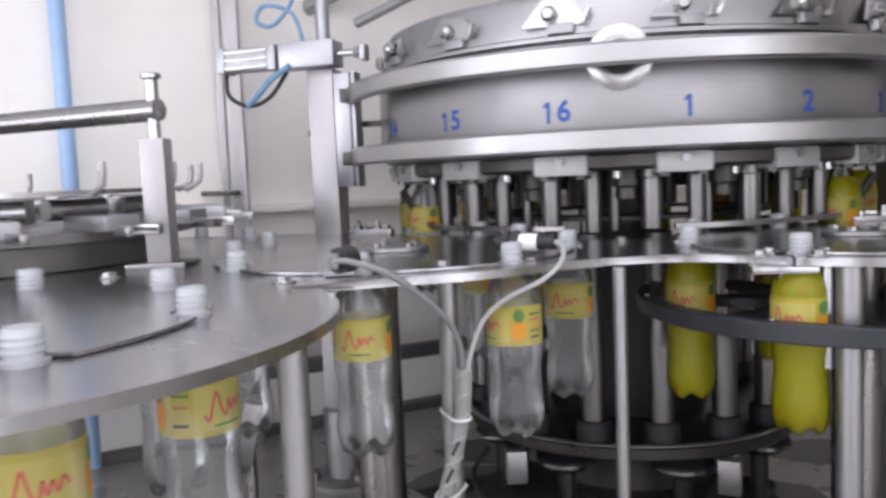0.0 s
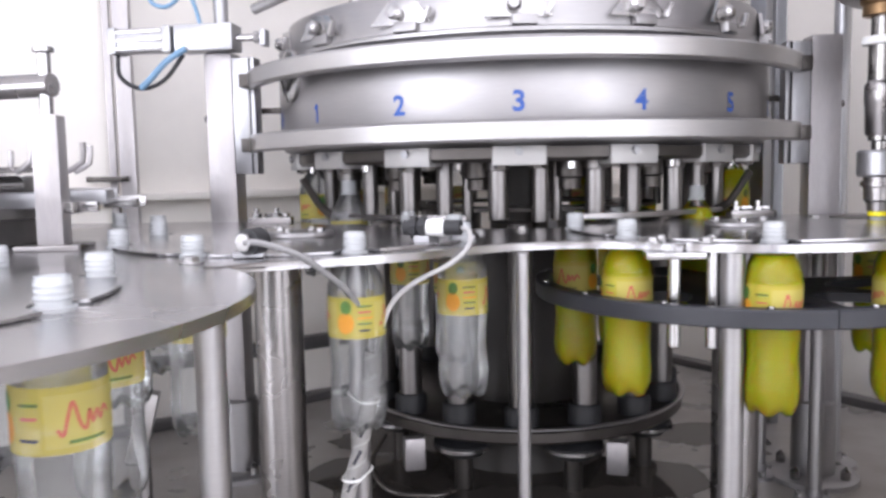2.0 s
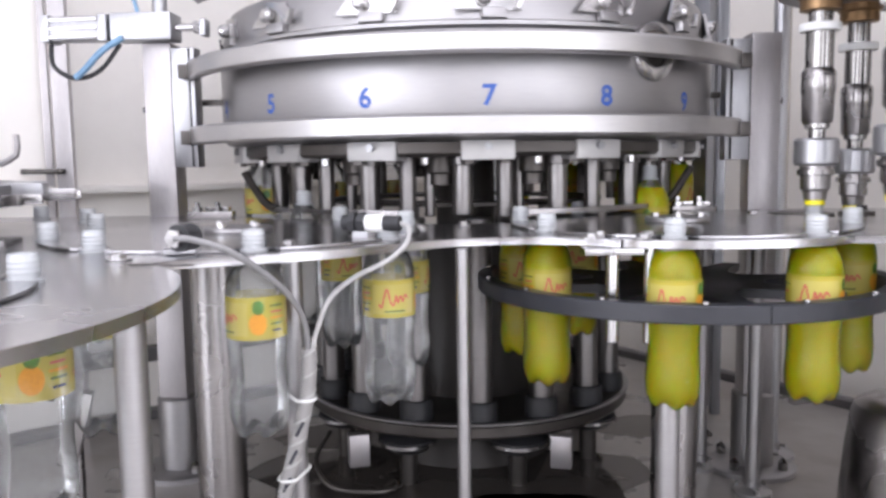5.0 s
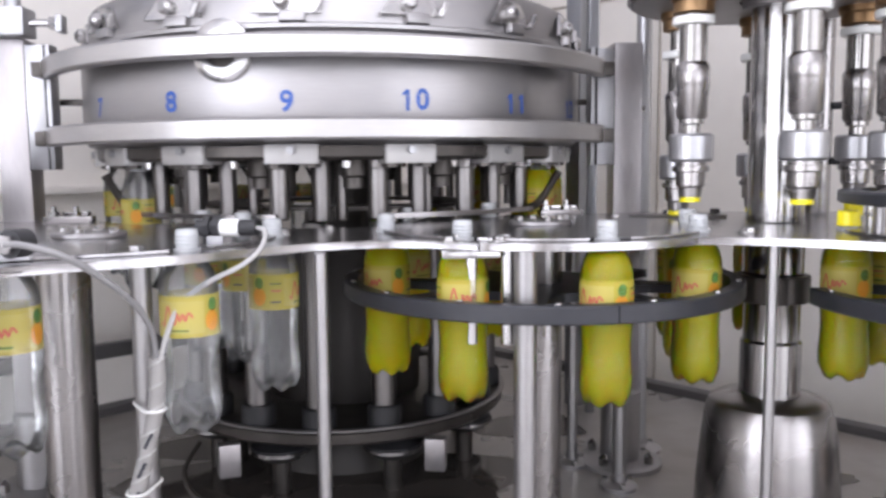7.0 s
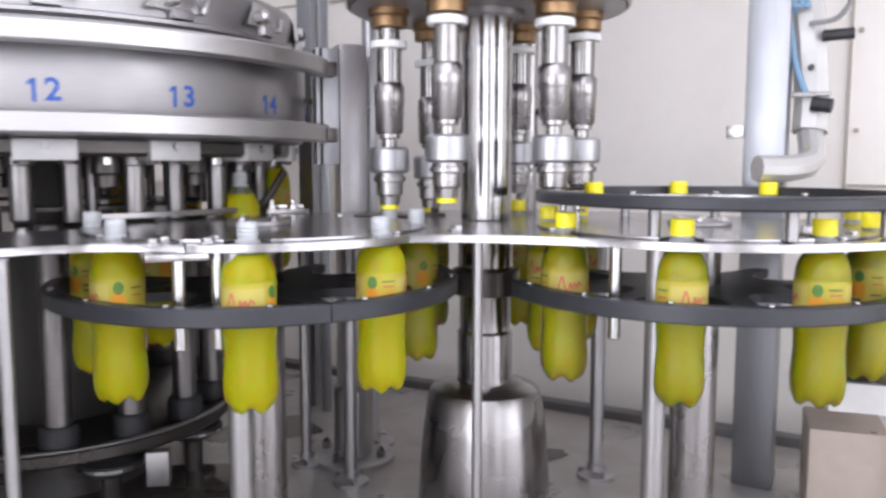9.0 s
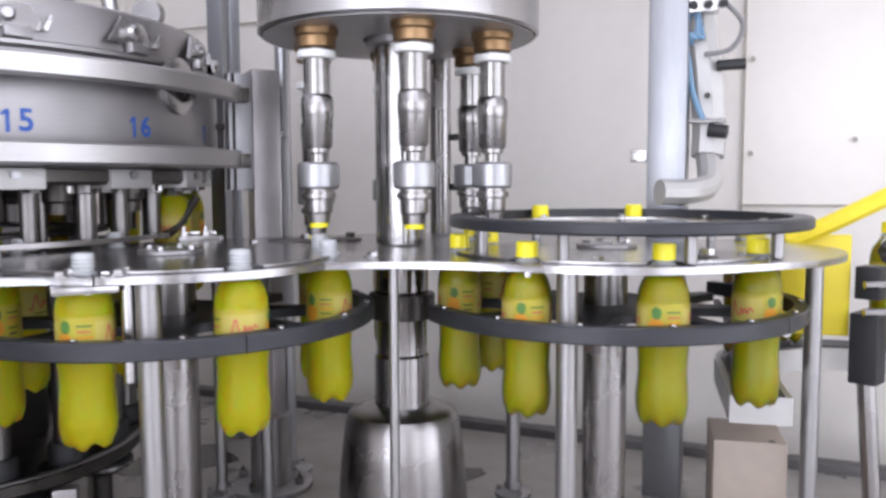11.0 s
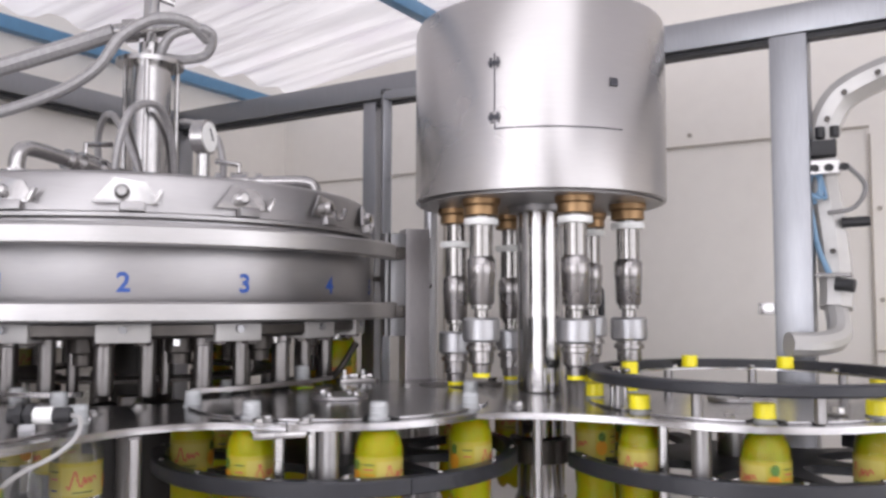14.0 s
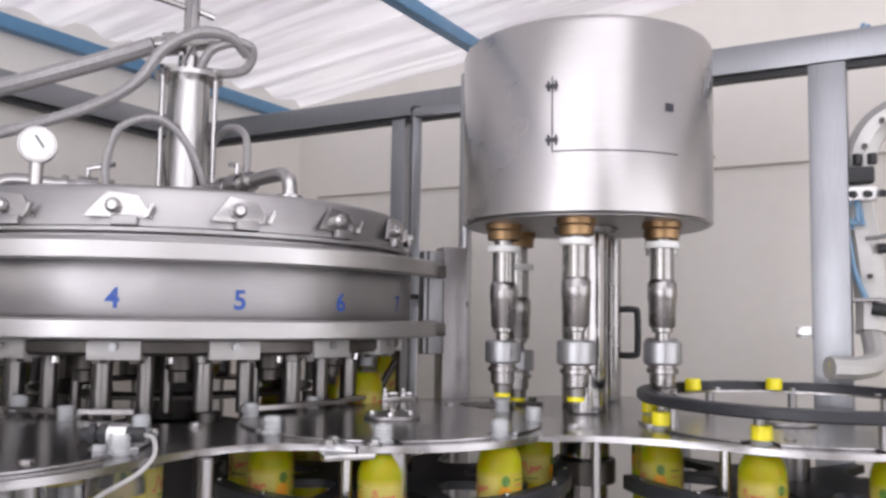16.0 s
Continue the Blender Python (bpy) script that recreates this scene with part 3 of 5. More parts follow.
for i in range(16):
    turn = Matrix.Rotation(radians(22.5 * i), 4, "Z")
    part("number", number_mesh(str(i + 1), 0.047), INK, bowl, "blue painted number %d" % (i + 1), turn)
    for n_, me, mt in VALVE:
        part(n_, me, mt, filler, "", turn)
    lean = turn @ pose(0, -0.507, 1.588, 84, 0, 6)
    cl = part("clamp", clamp_plate, POLISHED, bowl, "", lean)
    part("knob", clamp_knob, POLISHED, bowl, "", turn @ pose(-0.006, -0.512, 1.597, 88, 0, 0))
    part("lever", clamp_lever, POLISHED, bowl, "", turn @ pose(0.052, -0.514, 1.590, 0, 25, 0))
    part("lug", clamp_lug, STEEL_H, bowl, "", turn @ pose(0.01, -0.510, 1.573, -10, 0, 8))
for k in range(2):
    turn = Matrix.Rotation(radians(22.5 * (0.5 + 8 * k) - 22.5), 4, "Z")
    bm = bm_new()
    prof = ((0.0, -0.519), (0.050, -0.517), (0.050, -0.527), (0.040, -0.531), (0.027, -0.530), (0.027, -0.522), (0.0, -0.521))
    for (r0, y0), (r1, y1) in zip(prof, prof[1:]):
        ring0 = [bm.verts.new((r0 * math.cos(a), y0, 1.521 + r0 * math.sin(a))) for a in [2 * math.pi * j / 28 for j in range(28)]]
        ring1 = [bm.verts.new((r1 * math.cos(a), y1, 1.521 + r1 * math.sin(a))) for a in [2 * math.pi * j / 28 for j in range(28)]]
        for j in range(28):
            bm.faces.new((ring0[j], ring0[(j + 1) % 28], ring1[(j + 1) % 28], ring1[j]))
    bmesh.ops.remove_doubles(bm, verts=bm.verts[:], dist=1e-5)
    part("sight_port", bm, POLISHED, bowl, "round sight port with a dark centre", turn)
    part("port_hole", add_tube(bm_new(), [(0, -0.518, 1.521), (0, -0.5225, 1.521)], 0.026, 24, 1), DARKSTEEL, bowl, "", turn)
part("lower_turntable", add_lathe(bm_new(), [(0.10, 0.818), (0.350, 0.818), (0.356, 0.824), (0.356, 0.842), (0.350, 0.846), (0.10, 0.846)], 72), DARKSTEEL, filler, "dark oily turntable carrying the lift tubes")
part("turntable_rim", add_arc(bm_new(), 0.352, 0.362, 0.8465, 0.852, 0, 360, 72, (0, 0), 0.002), STEEL_H, filler, "bright worn rim of the turntable")
part("inner_drum", add_lathe(bm_new(), [(0.0, 0.846), (0.17, 0.846), (0.17, 1.17), (0.065, 1.19), (0.065, 1.348), (0, 1.348)], 48), OILY, filler, "dark central drum")
part("dark_ring", add_arc(bm_new(), 0.21, 0.30, 1.255, 1.262, 0, 360, 48), DARKSTEEL, filler)

# top of the bowl: column, pipes, gauge, hoses, all turning with it
part("top_column", add_lathe(bm_new(), [(0.0, 1.645), (0.062, 1.645), (0.064, 1.650), (0.047, 1.660), (0.047, 1.955), (0.076, 1.955), (0.076, 1.966), (0.045, 1.970), (0, 1.970)], 32), POLISHED, filler)
for k in range(3):
    a = radians(50 + 120 * k)
    part("tie_rod", add_rod(bm_new(), 0.006, 1.645, 1.957, (0.066 * math.cos(a), 0.066 * math.sin(a)), 10), POLISHED, filler)
    part("tie_nut", add_lathe(bm_new(), [(0, 1.966), (0.010, 1.966), (0.010, 1.976), (0, 1.976)], 6, (0.066 * math.cos(a), 0.066 * math.sin(a))), POLISHED, filler)
part("top_boss", add_rod(bm_new(), 0.026, 1.968, 2.01, (0.0, 0.0), 18), POLISHED, filler)
part("spindle", add_rod(bm_new(), 0.016, 1.985, 2.10, (0, 0), 14), POLISHED, filler)
for k in range(3):
    turn = Matrix.Rotation(radians(120 * k + 20), 4, "Z")
    part("bowl_pipe", add_tube(bm_new(), [(0.05, 0, 1.690), (0.20, 0, 1.692), (0.33, 0, 1.700), (0.372, 0, 1.695), (0.385, 0, 1.672), (0.385, 0, 1.640)], 0.0145, 12, 5), POLISHED, filler, "", turn)
    part("pipe_fitting", add_tube(bm_new(), [(0.185, 0, 1.692), (0.225, 0, 1.694)], 0.024, 12, 1), POLISHED, filler, "", turn)
    part("pipe_fitting", add_tube(bm_new(), [(0.245, 0, 1.694), (0.258, 0, 1.695)], 0.022, 12, 1), POLISHED, filler, "", turn)
    part("pipe_fitting", add_tube(bm_new(), [(0.150, 0, 1.692), (0.163, 0, 1.692)], 0.022, 12, 1), POLISHED, filler, "", turn)
    part("pipe_flange", add_rod(bm_new(), 0.027, 1.640, 1.655, (0.385, 0), 18), POLISHED, filler, "", turn)
    part("valve_lever", add_tube(bm_new(), [(0.205, 0, 1.70), (0.205, 0, 1.735), (0.15, 0.02, 1.745)], 0.006, 8, 1), POLISHED, filler, "", turn)
    part("hose", add_tube(bm_new(), [(-0.06, 0.03, 1.65), (-0.01, 0.055, 1.78), (0.06, 0.065, 1.845), (0.14, 0.06, 1.82), (0.165, 0.05, 1.75), (0.165, 0.04, 1.69)], 0.0085, 8, 5), HOSE, filler, "grey braided hose", turn)
GAUGES = []
for a in (322,):
    x, y = 0.41 * math.cos(radians(a)), 0.41 * math.sin(radians(a))
    gz = thing("pressure_gauge", "round dial pressure gauge on the bowl lid", "gauge")
    part("stem", add_rod(bm_new(), 0.012, 1.640, 1.690, (0, 0), 14), POLISHED, gz)
    part("case", add_tube(bm_new(), [(0, 0.012, 1.722), (0, -0.012, 1.722)], 0.033, 24, 1), POLISHED, gz)
    part("dial", add_tube(bm_new(), [(0, -0.0115, 1.722), (0, -0.0135, 1.722)], 0.028, 24, 1), WHITE, gz, "white dial with a dark needle")
    part("needle", add_box(bm_new(), (0.004, -0.0145, 1.727), (0.003, 0.001, 0.026), 0, 0, Matrix.Rotation(-0.6, 4, "Y")), BLACKINK, gz)
    gz.matrix_basis = pose(x, y, 0, 0, 0, a + 135)
    GAUGES.append((gz, a))

# static feed hoses above the bowl
post_arm = thing("feed_pipe_stand", "hoses and tee pipe feeding the top of the filling bowl", "pipework")
part("tee", add_tube(bm_new(), [(0, 0, 2.075), (0, 0, 2.17)], 0.018, 12, 1), POLISHED, post_arm)
part("tee_arm", add_tube(bm_new(), [(-0.16, 0.0, 2.16), (0.0, 0, 2.125), (0.05, 0.01, 2.115)], 0.008, 8, 4), POLISHED, post_arm)
part("swivel", add_tube(bm_new(), [(-0.08, 0.0, 2.03), (0.0, 0.0, 2.045), (0.06, 0.0, 2.055)], 0.019, 12, 1), POLISHED, post_arm)
part("coupling", add_tube(bm_new(), [(-0.06, 0.0, 2.034), (-0.03, 0.0, 2.040)], 0.027, 12, 1), POLISHED, post_arm)
part("hose", add_tube(bm_new(), [(-0.08, 0.0, 2.03), (-0.20, 0.03, 1.985), (-0.42, 0.10, 1.915), (-0.8, 0.2, 1.80)], 0.021, 10, 6), HOSE, post_arm, "thick grey braided hose")
part("hose", add_tube(bm_new(), [(0.02, -0.03, 1.975), (0.045, -0.05, 2.02), (0.10, -0.06, 2.04), (0.135, -0.05, 2.03), (0.125, -0.03, 1.99), (0.08, -0.02, 1.975), (0.03, -0.02, 1.975)], 0.011, 10, 6), HOSE, post_arm, "coiled grey hose")
part("hose", add_tube(bm_new(), [(0.125, -0.04, 2.02), (0.08, -0.07, 2.048), (0.01, -0.08, 2.045), (-0.06, -0.07, 2.00), (-0.11, -0.05, 1.93), (-0.20, -0.01, 1.875), (-0.36, 0.05, 1.82), (-0.65, 0.15, 1.74)], 0.013, 10, 6), HOSE, post_arm, "grey hose looping over the column")

# filler base on the bed
base = thing("filler_pedestal", "dark round filler pedestal with rubber feet on the machine bed", "machine base")
part("pedestal", add_lathe(bm_new(), [(0, DZ), (0.19, DZ), (0.18, 0.74), (0.15, 0.80), (0.15, 0.816), (0, 0.816)], 40), OILY, base)
for k in range(8):
    a = radians(-90 - 23 + 45 * k)
    x, y = 0.285 * math.cos(a), 0.285 * math.sin(a)
    sp = part("roller", add_lathe(bm_new(), [(0, 0.770), (0.040, 0.772), (0.056, 0.784), (0.058, 0.798), (0.040, 0.806), (0.028, 0.816), (0, 0.816)], 28, (x, y)), BLACK, base, "black grooved roller under the turntable")
    part("rim", add_arc(bm_new(), 0.050, 0.0600, 0.786, 0.793, 0, 360, 28, (x, y)), POLISHED, sp)
    part("stem", add_rod(bm_new(), 0.018, DZ, 0.771, (x, y), 14), DARKSTEEL, sp)
for x, y, rot in ((-0.205, -0.30, 0.3), (0.190, -0.30, -0.2), (-0.27, 0.12, 1.2), (0.28, 0.1, 0.4)):
    part("bearing_block", add_box(bm_new(), (x, y, 0.782), (0.040, 0.03, 0.064), rot, 0.003), GREYPAINT, base, "pale steel bearing block")
part("drip_pipe", add_tube(bm_new(), [(-0.27, -0.25, 0.80), (-0.29, -0.30, 0.76), (-0.25, -0.35, 0.725), (-0.16, -0.36, 0.720), (-0.12, -0.33, 0.72)], 0.005, 8, 5), DARKSTEEL, base)

# two half rings round the bowl with the brackets and columns that hold them
RINGSTEEL = material("satin_ring_steel", (0.43, 0.42, 0.415), 0.40, 1.0, 30, 0.08, 0.03, (1, 1, 18))
RING = thing("cam_ring", "two polished steel cam rings clamped round the filling bowl", "cam ring")
for z in (1.378, 1.503):
    part("band", add_arc(bm_new(), 0.572, 0.592, z, z + 0.034, -152, -28, 80, (0, 0), 0.004), RINGSTEEL, RING)
    part("lip", add_arc(bm_new(), 0.535, 0.572, z + 0.027, z + 0.033, -150, -30, 80, (0, 0)), RINGSTEEL, RING)
    for s in (-1, 1):
        part("end_block", add_box(bm_new(), (s * 0.525, -0.268, z + 0.014), (0.022, 0.045, 0.027), 0, 0.003), DARKSTEEL, RING)


def column(s, x, y, label):
    c = thing("bracket_column", label, "column", pose(x, y, 0), "bracket columns")
    part("column", add_box(bm_new(), (0, 0, (DZ + 1.580) / 2), (0.058, 0.058, 1.580 - DZ), 0, 0.004), GREYPAINT, c)
    part("sleeve", add_lathe(bm_new(), [(0, DZ), (0.042, DZ), (0.042, 0.86), (0.038, 0.865), (0, 0.865)], 24), STEEL_H, c)
    part("flange", add_lathe(bm_new(), [(0, DZ), (0.088, DZ), (0.088, DZ + 0.010), (0.080, DZ + 0.014), (0.045, DZ + 0.014), (0, DZ + 0.014)], 32), STEEL_H, c)
    for k in range(4):
        a = radians(45 + 90 * k)
        part("bolt", add_lathe(bm_new(), [(0, DZ + 0.014), (0.010, DZ + 0.014), (0.010, DZ + 0.03), (0.006, DZ + 0.034), (0, DZ + 0.04)], 6, (0.068 * math.cos(a), 0.068 * math.sin(a))), POLISHED, c)
    part("slide_plate", add_box(bm_new(), (-s * 0.048, -0.022, 1.452), (0.034, 0.024, 0.232), 0, 0.002), DULL, c)
    part("rail", add_box(bm_new(), (-s * 0.0685, -0.026, 1.452), (0.006, 0.020, 0.232), 0, 0.001), BLACK, c)
    part("bracket", add_box(bm_new(), (-s * 0.0755, -0.022, 1.452), (0.008, 0.040, 0.232), 0, 0.002), DULL, c)
    part("groove", add_box(bm_new(), (-s * 0.031, -0.0305, 1.452), (0.004, 0.004, 0.232)), BLACK, c)
    part("screw", add_tube(bm_new(), [(s * 0.030, -0.01, 1.45), (s * 0.038, -0.01, 1.45)], 0.007, 8, 1), POLISHED, c)
    part("arm", add_box(bm_new(), (-s * 0.095, 0.02, 1.465), (0.07, 0.012, 0.012), 0, 0.002), DARKSTEEL, c)
    return c


column(1, 0.592, -0.165, "grey square column with a slide bracket, on a bolted flange")
column(-1, -0.598, -0.206, "grey square column with a slide bracket and air cylinder")
post(-0.600, -0.20, 0.0145, DULL, "slim upright rod above the column", z0=1.580, z1=2.05, group="upper rods")
post(0.655, -0.09, 0.016, DULL, "upright bar behind the column", z0=DZ, z1=2.02, foot=0.05, group="upper rods")

cyl = thing("air_cylinder", "aluminium air cylinder with blue hoses on the column", "air cylinder", pose(0.03, 0, 0.016))
part("body", add_box(bm_new(), (-0.775, -0.245, 1.590), (0.10, 0.046, 0.046), 0, 0.006), DULL, cyl)
for dz in (-0.016, 0.0, 0.016):
    part("tie_rod", add_box(bm_new(), (-0.775, -0.270, 1.590 + dz), (0.098, 0.006, 0.008), 0, 0.002), POLISHED, cyl)
for x in (-0.832, -0.718):
    part("end_cap", add_box(bm_new(), (x, -0.245, 1.590), (0.018, 0.052, 0.052), 0, 0.003), DULL, cyl)
part("mount_block", add_box(bm_new(), (-0.645, -0.235, 1.592), (0.12, 0.06, 0.052), 0, 0.003), DULL, cyl)
part("piston_rod", add_tube(bm_new(), [(-0.58, -0.245, 1.590), (-0.53, -0.245, 1.590)], 0.007, 10, 1), POLISHED, cyl)
part("rod_end", add_box(bm_new(), (-0.525, -0.245, 1.588), (0.012, 0.03, 0.032), 0, 0.003), DULL, cyl)
part("rod_nut", add_tube(bm_new(), [(-0.545, -0.245, 1.590), (-0.535, -0.245, 1.590)], 0.012, 6, 1), POLISHED, cyl)
part("air_hose", add_tube(bm_new(), [(-0.83, -0.25, 1.565), (-0.825, -0.255, 1.52), (-0.78, -0.26, 1.495), (-0.73, -0.26, 1.51), (-0.69, -0.255, 1.56)], 0.0045, 8, 5), BLACK, cyl, "black air hose")
part("air_hose", add_tube(bm_new(), [(-0.68, -0.265, 1.57), (-0.72, -0.27, 1.545), (-0.755, -0.272, 1.51), (-0.775, -0.27, 1.495)], 0.0065, 8, 4), BLUEHOSE, cyl, "blue air hose")
part("air_hose", add_tube(bm_new(), [(-0.66, -0.235, 1.62), (-0.68, -0.24, 1.68), (-0.74, -0.24, 1.70), (-0.76, -0.24, 1.67), (-0.72, -0.24, 1.66), (-0.67, -0.24, 1.72), (-0.65, -0.23, 1.85)], 0.0045, 8, 5), BLUEHOSE, cyl)

# flat rails and clamps on the plate in front of the filler
for s, x, y in ((-1, -0.483, -0.285), (1, 0.44, -0.255)):
    cl = thing("plate_clamp", "steel clamp block bolted on the guide plate", "clamp", pose(x, y, PZ), "plate clamps")
    part("block", add_box(bm_new(), (0, 0, 0.006), (0.085, 0.035, 0.012), 0.1, 0.002), STEEL, cl)
    part("bar", add_box(bm_new(), (0.01, 0.01, 0.016), (0.05, 0.014, 0.008), -0.2, 0.002), POLISHED, cl)
    for dx in (-0.028, 0.012):
        part("bolt", add_lathe(bm_new(), [(0, 0.012), (0.010, 0.012), (0.010, 0.020), (0.005, 0.021), (0.005, 0.030), (0, 0.030)], 6, (dx, 0)), POLISHED, cl)
    rail = thing("cam_rail", "curved steel rail lying over the plate by the filler", "rail", group="filler rails")
    part("rail", add_arc(bm_new(), 0.455, 0.470, PZ + 0.012, PZ + 0.020, -100 if s < 0 else -35, -140 if s < 0 else -78, 30), STEEL, rail)
    a = radians(-140 if s < 0 else -35)
    part("ramp", add_tube(bm_new(), [(0.46 * math.cos(a), 0.46 * math.sin(a), PZ + 0.016), (0.475 * math.cos(a - s * -0.05), 0.475 * math.sin(a - s * -0.05), PZ + 0.03), (0.50 * math.cos(a + s * 0.12), 0.50 * math.sin(a + s * 0.12), PZ + 0.085)], 0.008, 8, 4), DARKSTEEL, rail)


# ---- capping turret ----
cap_static = thing("capper_head_cover", "polished stainless capper drum with a hinged hatch", "capper drum", pose(*CAP, 0))
drum = part("drum", add_lathe(bm_new(), [(0, 1.628), (0.237, 1.628), (0.237, 1.610), (0.242, 1.604), (0.247, 1.608), (0.247, 1.944), (0.243, 1.953), (0.231, 1.959), (0.0, 1.961)], 96), DRUM, cap_static)


def on_drum(name, a0, a1, z0, z1, mat, r=0.2482):
    bm = add_arc(bm_new(), r - 0.003, r, z0, z1, a0, a1, max(2, int(abs(a1 - a0) / 3)))
    return part(name, bm, mat, drum)


HA = -133.0
on_drum("hatch_gap", HA, HA + 0.5, 1.713, 1.846, BLACKINK)
on_drum("hatch_gap", HA, HA + 54, 1.7115, 1.7135, BLACKINK)
for z in (1.733, 1.829):
    on_drum("hinge", HA - 2.4, HA + 2.6, z - 0.003, z + 0.003, BLACKINK, 0.2500)
    for da in (-1.6, 1.4):
        on_drum("hinge", HA + da, HA + da + 0.7, z - 0.009, z + 0.009, BLACKINK, 0.2510)
on_drum("hatch_lock", HA + 48, HA + 51.5, 1.788, 1.802, BLACKINK, 0.2500)
part("column", add_rod(bm_new(), 0.045, PZ + 0.001, 1.62, (0, 0), 40), MIRROR, cap_static)
part("column_collar", add_rod(bm_new(), 0.060, 1.590, 1.635, (0, 0), 32), STEEL_H, cap_static)
part("side_column", add_rod(bm_new(), 0.022, PZ + 0.001, 1.62, (0.172, 0.185), 20), STEEL, cap_static)
part("handle", add_tube(bm_new(), [(0.188, 0.17, 1.340), (0.216, 0.16, 1.340), (0.224, 0.158, 1.352), (0.224, 0.158, 1.432), (0.216, 0.16, 1.443), (0.188, 0.17, 1.443)], 0.0075, 8, 4), BLACK, cap_static, "black grip handle")

HEADS = 6
turret = thing("capping_turret", "ring of six steel capping heads turning round the column", "capping heads", pose(*CAP, 0))
part("carrier", add_arc(bm_new(), 0.065, 0.238, 1.602, 1.618, 0, 360, 60), STEEL_H, turret)
bush_mesh = as_mesh("bush", add_lathe(bm_new(), [(0, 1.602), (0.036, 1.602), (0.036, 1.592), (0.032, 1.588), (0.032, 1.572), (0.024, 1.570), (0, 1.570)], 24, (R_CAP, 0)), BRASS)
head_specs = [("barrel", [(0, 1.625), (0.0185, 1.625), (0.0185, 1.566), (0.0215, 1.564), (0.0215, 1.490), (0, 1.490)], DARKPOLISH, ""),
              ("collar", [(0, 1.566), (0.031, 1.566), (0.0320, 1.564), (0.0320, 1.556), (0.031, 1.554), (0, 1.554)], WHITE, "pale plastic collar"),
              ("sleeve", [(0, 1.496), (0.0215, 1.496), (0.0262, 1.489), (0.0262, 1.460), (0.0255, 1.4585), (0.0255, 1.4565), (0.0250, 1.455), (0.0240, 1.412), (0.021, 1.407), (0, 1.407)], STEEL, "brushed sleeve"),
              ("neck", [(0, 1.408), (0.0185, 1.408), (0.0185, 1.400), (0.0130, 1.398), (0.0130, 1.380), (0, 1.380)], DARKPOLISH, ""),
              ("chuck", [(0, 1.384), (0.031, 1.384), (0.0345, 1.380), (0.0345, 1.344), (0.031, 1.340), (0.020, 1.339), (0, 1.339)], DULL, ""),
              ("chuck_ring", [(0, 1.340), (0.024, 1.340), (0.024, 1.334), (0.0285, 1.333), (0.0285, 1.325), (0.0235, 1.323), (0.0230, 1.302), (0.0190, 1.299), (0.0175, 1.284), (0, 1.284)], STEEL, "")]
head_meshes = [(n_, as_mesh(n_, add_lathe(bm_new(), prof, 24, (R_CAP, 0)), mt), mt, lab) for n_, prof, mt, lab in head_specs]
CAP_HEADS = []
for k in range(HEADS):
    turn = Matrix.Rotation(radians(60 * k), 4, "Z")
    part("bush", bush_mesh, BRASS, turret, "worn brass bush", turn)
    hd = part("head", head_meshes[0][1], DARKPOLISH, turret, "sliding capping head", turn)
    for n_, me, mt, lab in head_meshes[1:]:
        part(n_, me, mt, hd, lab)
    CAP_HEADS.append((hd, 60 * k))


def cap_drop(a):
    """How far a capping head has come down at its angle round the turret."""
    a = (a + 180) % 360 - 180 if a % 360 > 300 else a % 360
    return 0.031 * (1 - ease(148, 186, a)) * ease(35, 85, a)


def ease(a, b, v):
    t = min(1, max(0, (v - a) / (b - a)))
    return t * t * (3 - 2 * t)


cone = thing("capper_pedestal", "conical stainless pedestal with a stepped shaft under the capper", "pedestal", pose(*CAP, 0))
part("cone", add_lathe(bm_new(), [(0, DZ), (0.120, DZ), (0.122, DZ + 0.008), (0.118, 0.79), (0.112, 0.86), (0.104, 0.918), (0.098, 0.932), (0.088, 0.938), (0.055, 0.944), (0, 0.944)], 56), STEEL, cone)
part("shaft", add_lathe(bm_new(), [(0, 0.944), (0.050, 0.944), (0.050, 1.035), (0.046, 1.04), (0.046, 1.10), (0.049, 1.105), (0.049, 1.225), (0, 1.225)], 36), MIRROR, cone)
part("shaft_ring", add_rod(bm_new(), 0.060, 1.105, 1.150, (0, 0), 32), DARKSTEEL, cone)

# cap ring over the discharge star
CRC = (DIS[0] + 0.019, DIS[1] - 0.021)
capring = thing("cap_ring", "dark nylon cap ring on steel pillars over the discharge star", "cap ring", pose(*CRC, 0))
part("ring", add_arc(bm_new(), 0.256, 0.286, 1.279, 1.297, 0, 360, 80, (0, 0), 0.003), GUIDE, capring)
part("inner_ring", add_arc(bm_new(), 0.220, 0.255, 1.279, 1.283, 0, 360, 80), POLISHED, capring)
for k in range(9):
    a = radians(40 * k + 12)
    part("pillar", add_rod(bm_new(), 0.0085, PZ + 0.001, 1.279, (0.248 * math.cos(a), 0.248 * math.sin(a)), 14), STEEL_H, capring)
    part("pillar_screw", add_rod(bm_new(), 0.007, 1.283, 1.289, (0.226 * math.cos(a), 0.226 * math.sin(a)), 10), POLISHED, capring)
guard_b = thing("transfer_bracket", "small steel bracket frame between capper and discharge star", "bracket", pose(0.86, -0.62, PZ))
for dx in (-0.02, 0.0, 0.02):
    part("pin", add_rod(bm_new(), 0.0045, 0.001, 0.05, (dx, dx * 0.6), 10), POLISHED, guard_b)
part("bar", add_box(bm_new(), (0, 0, 0.052), (0.065, 0.016, 0.006), 0.5, 0.001), POLISHED, guard_b)
part("bar", add_box(bm_new(), (0.005, 0, 0.020), (0.065, 0.012, 0.006), 0.5, 0.001), POLISHED, guard_b)
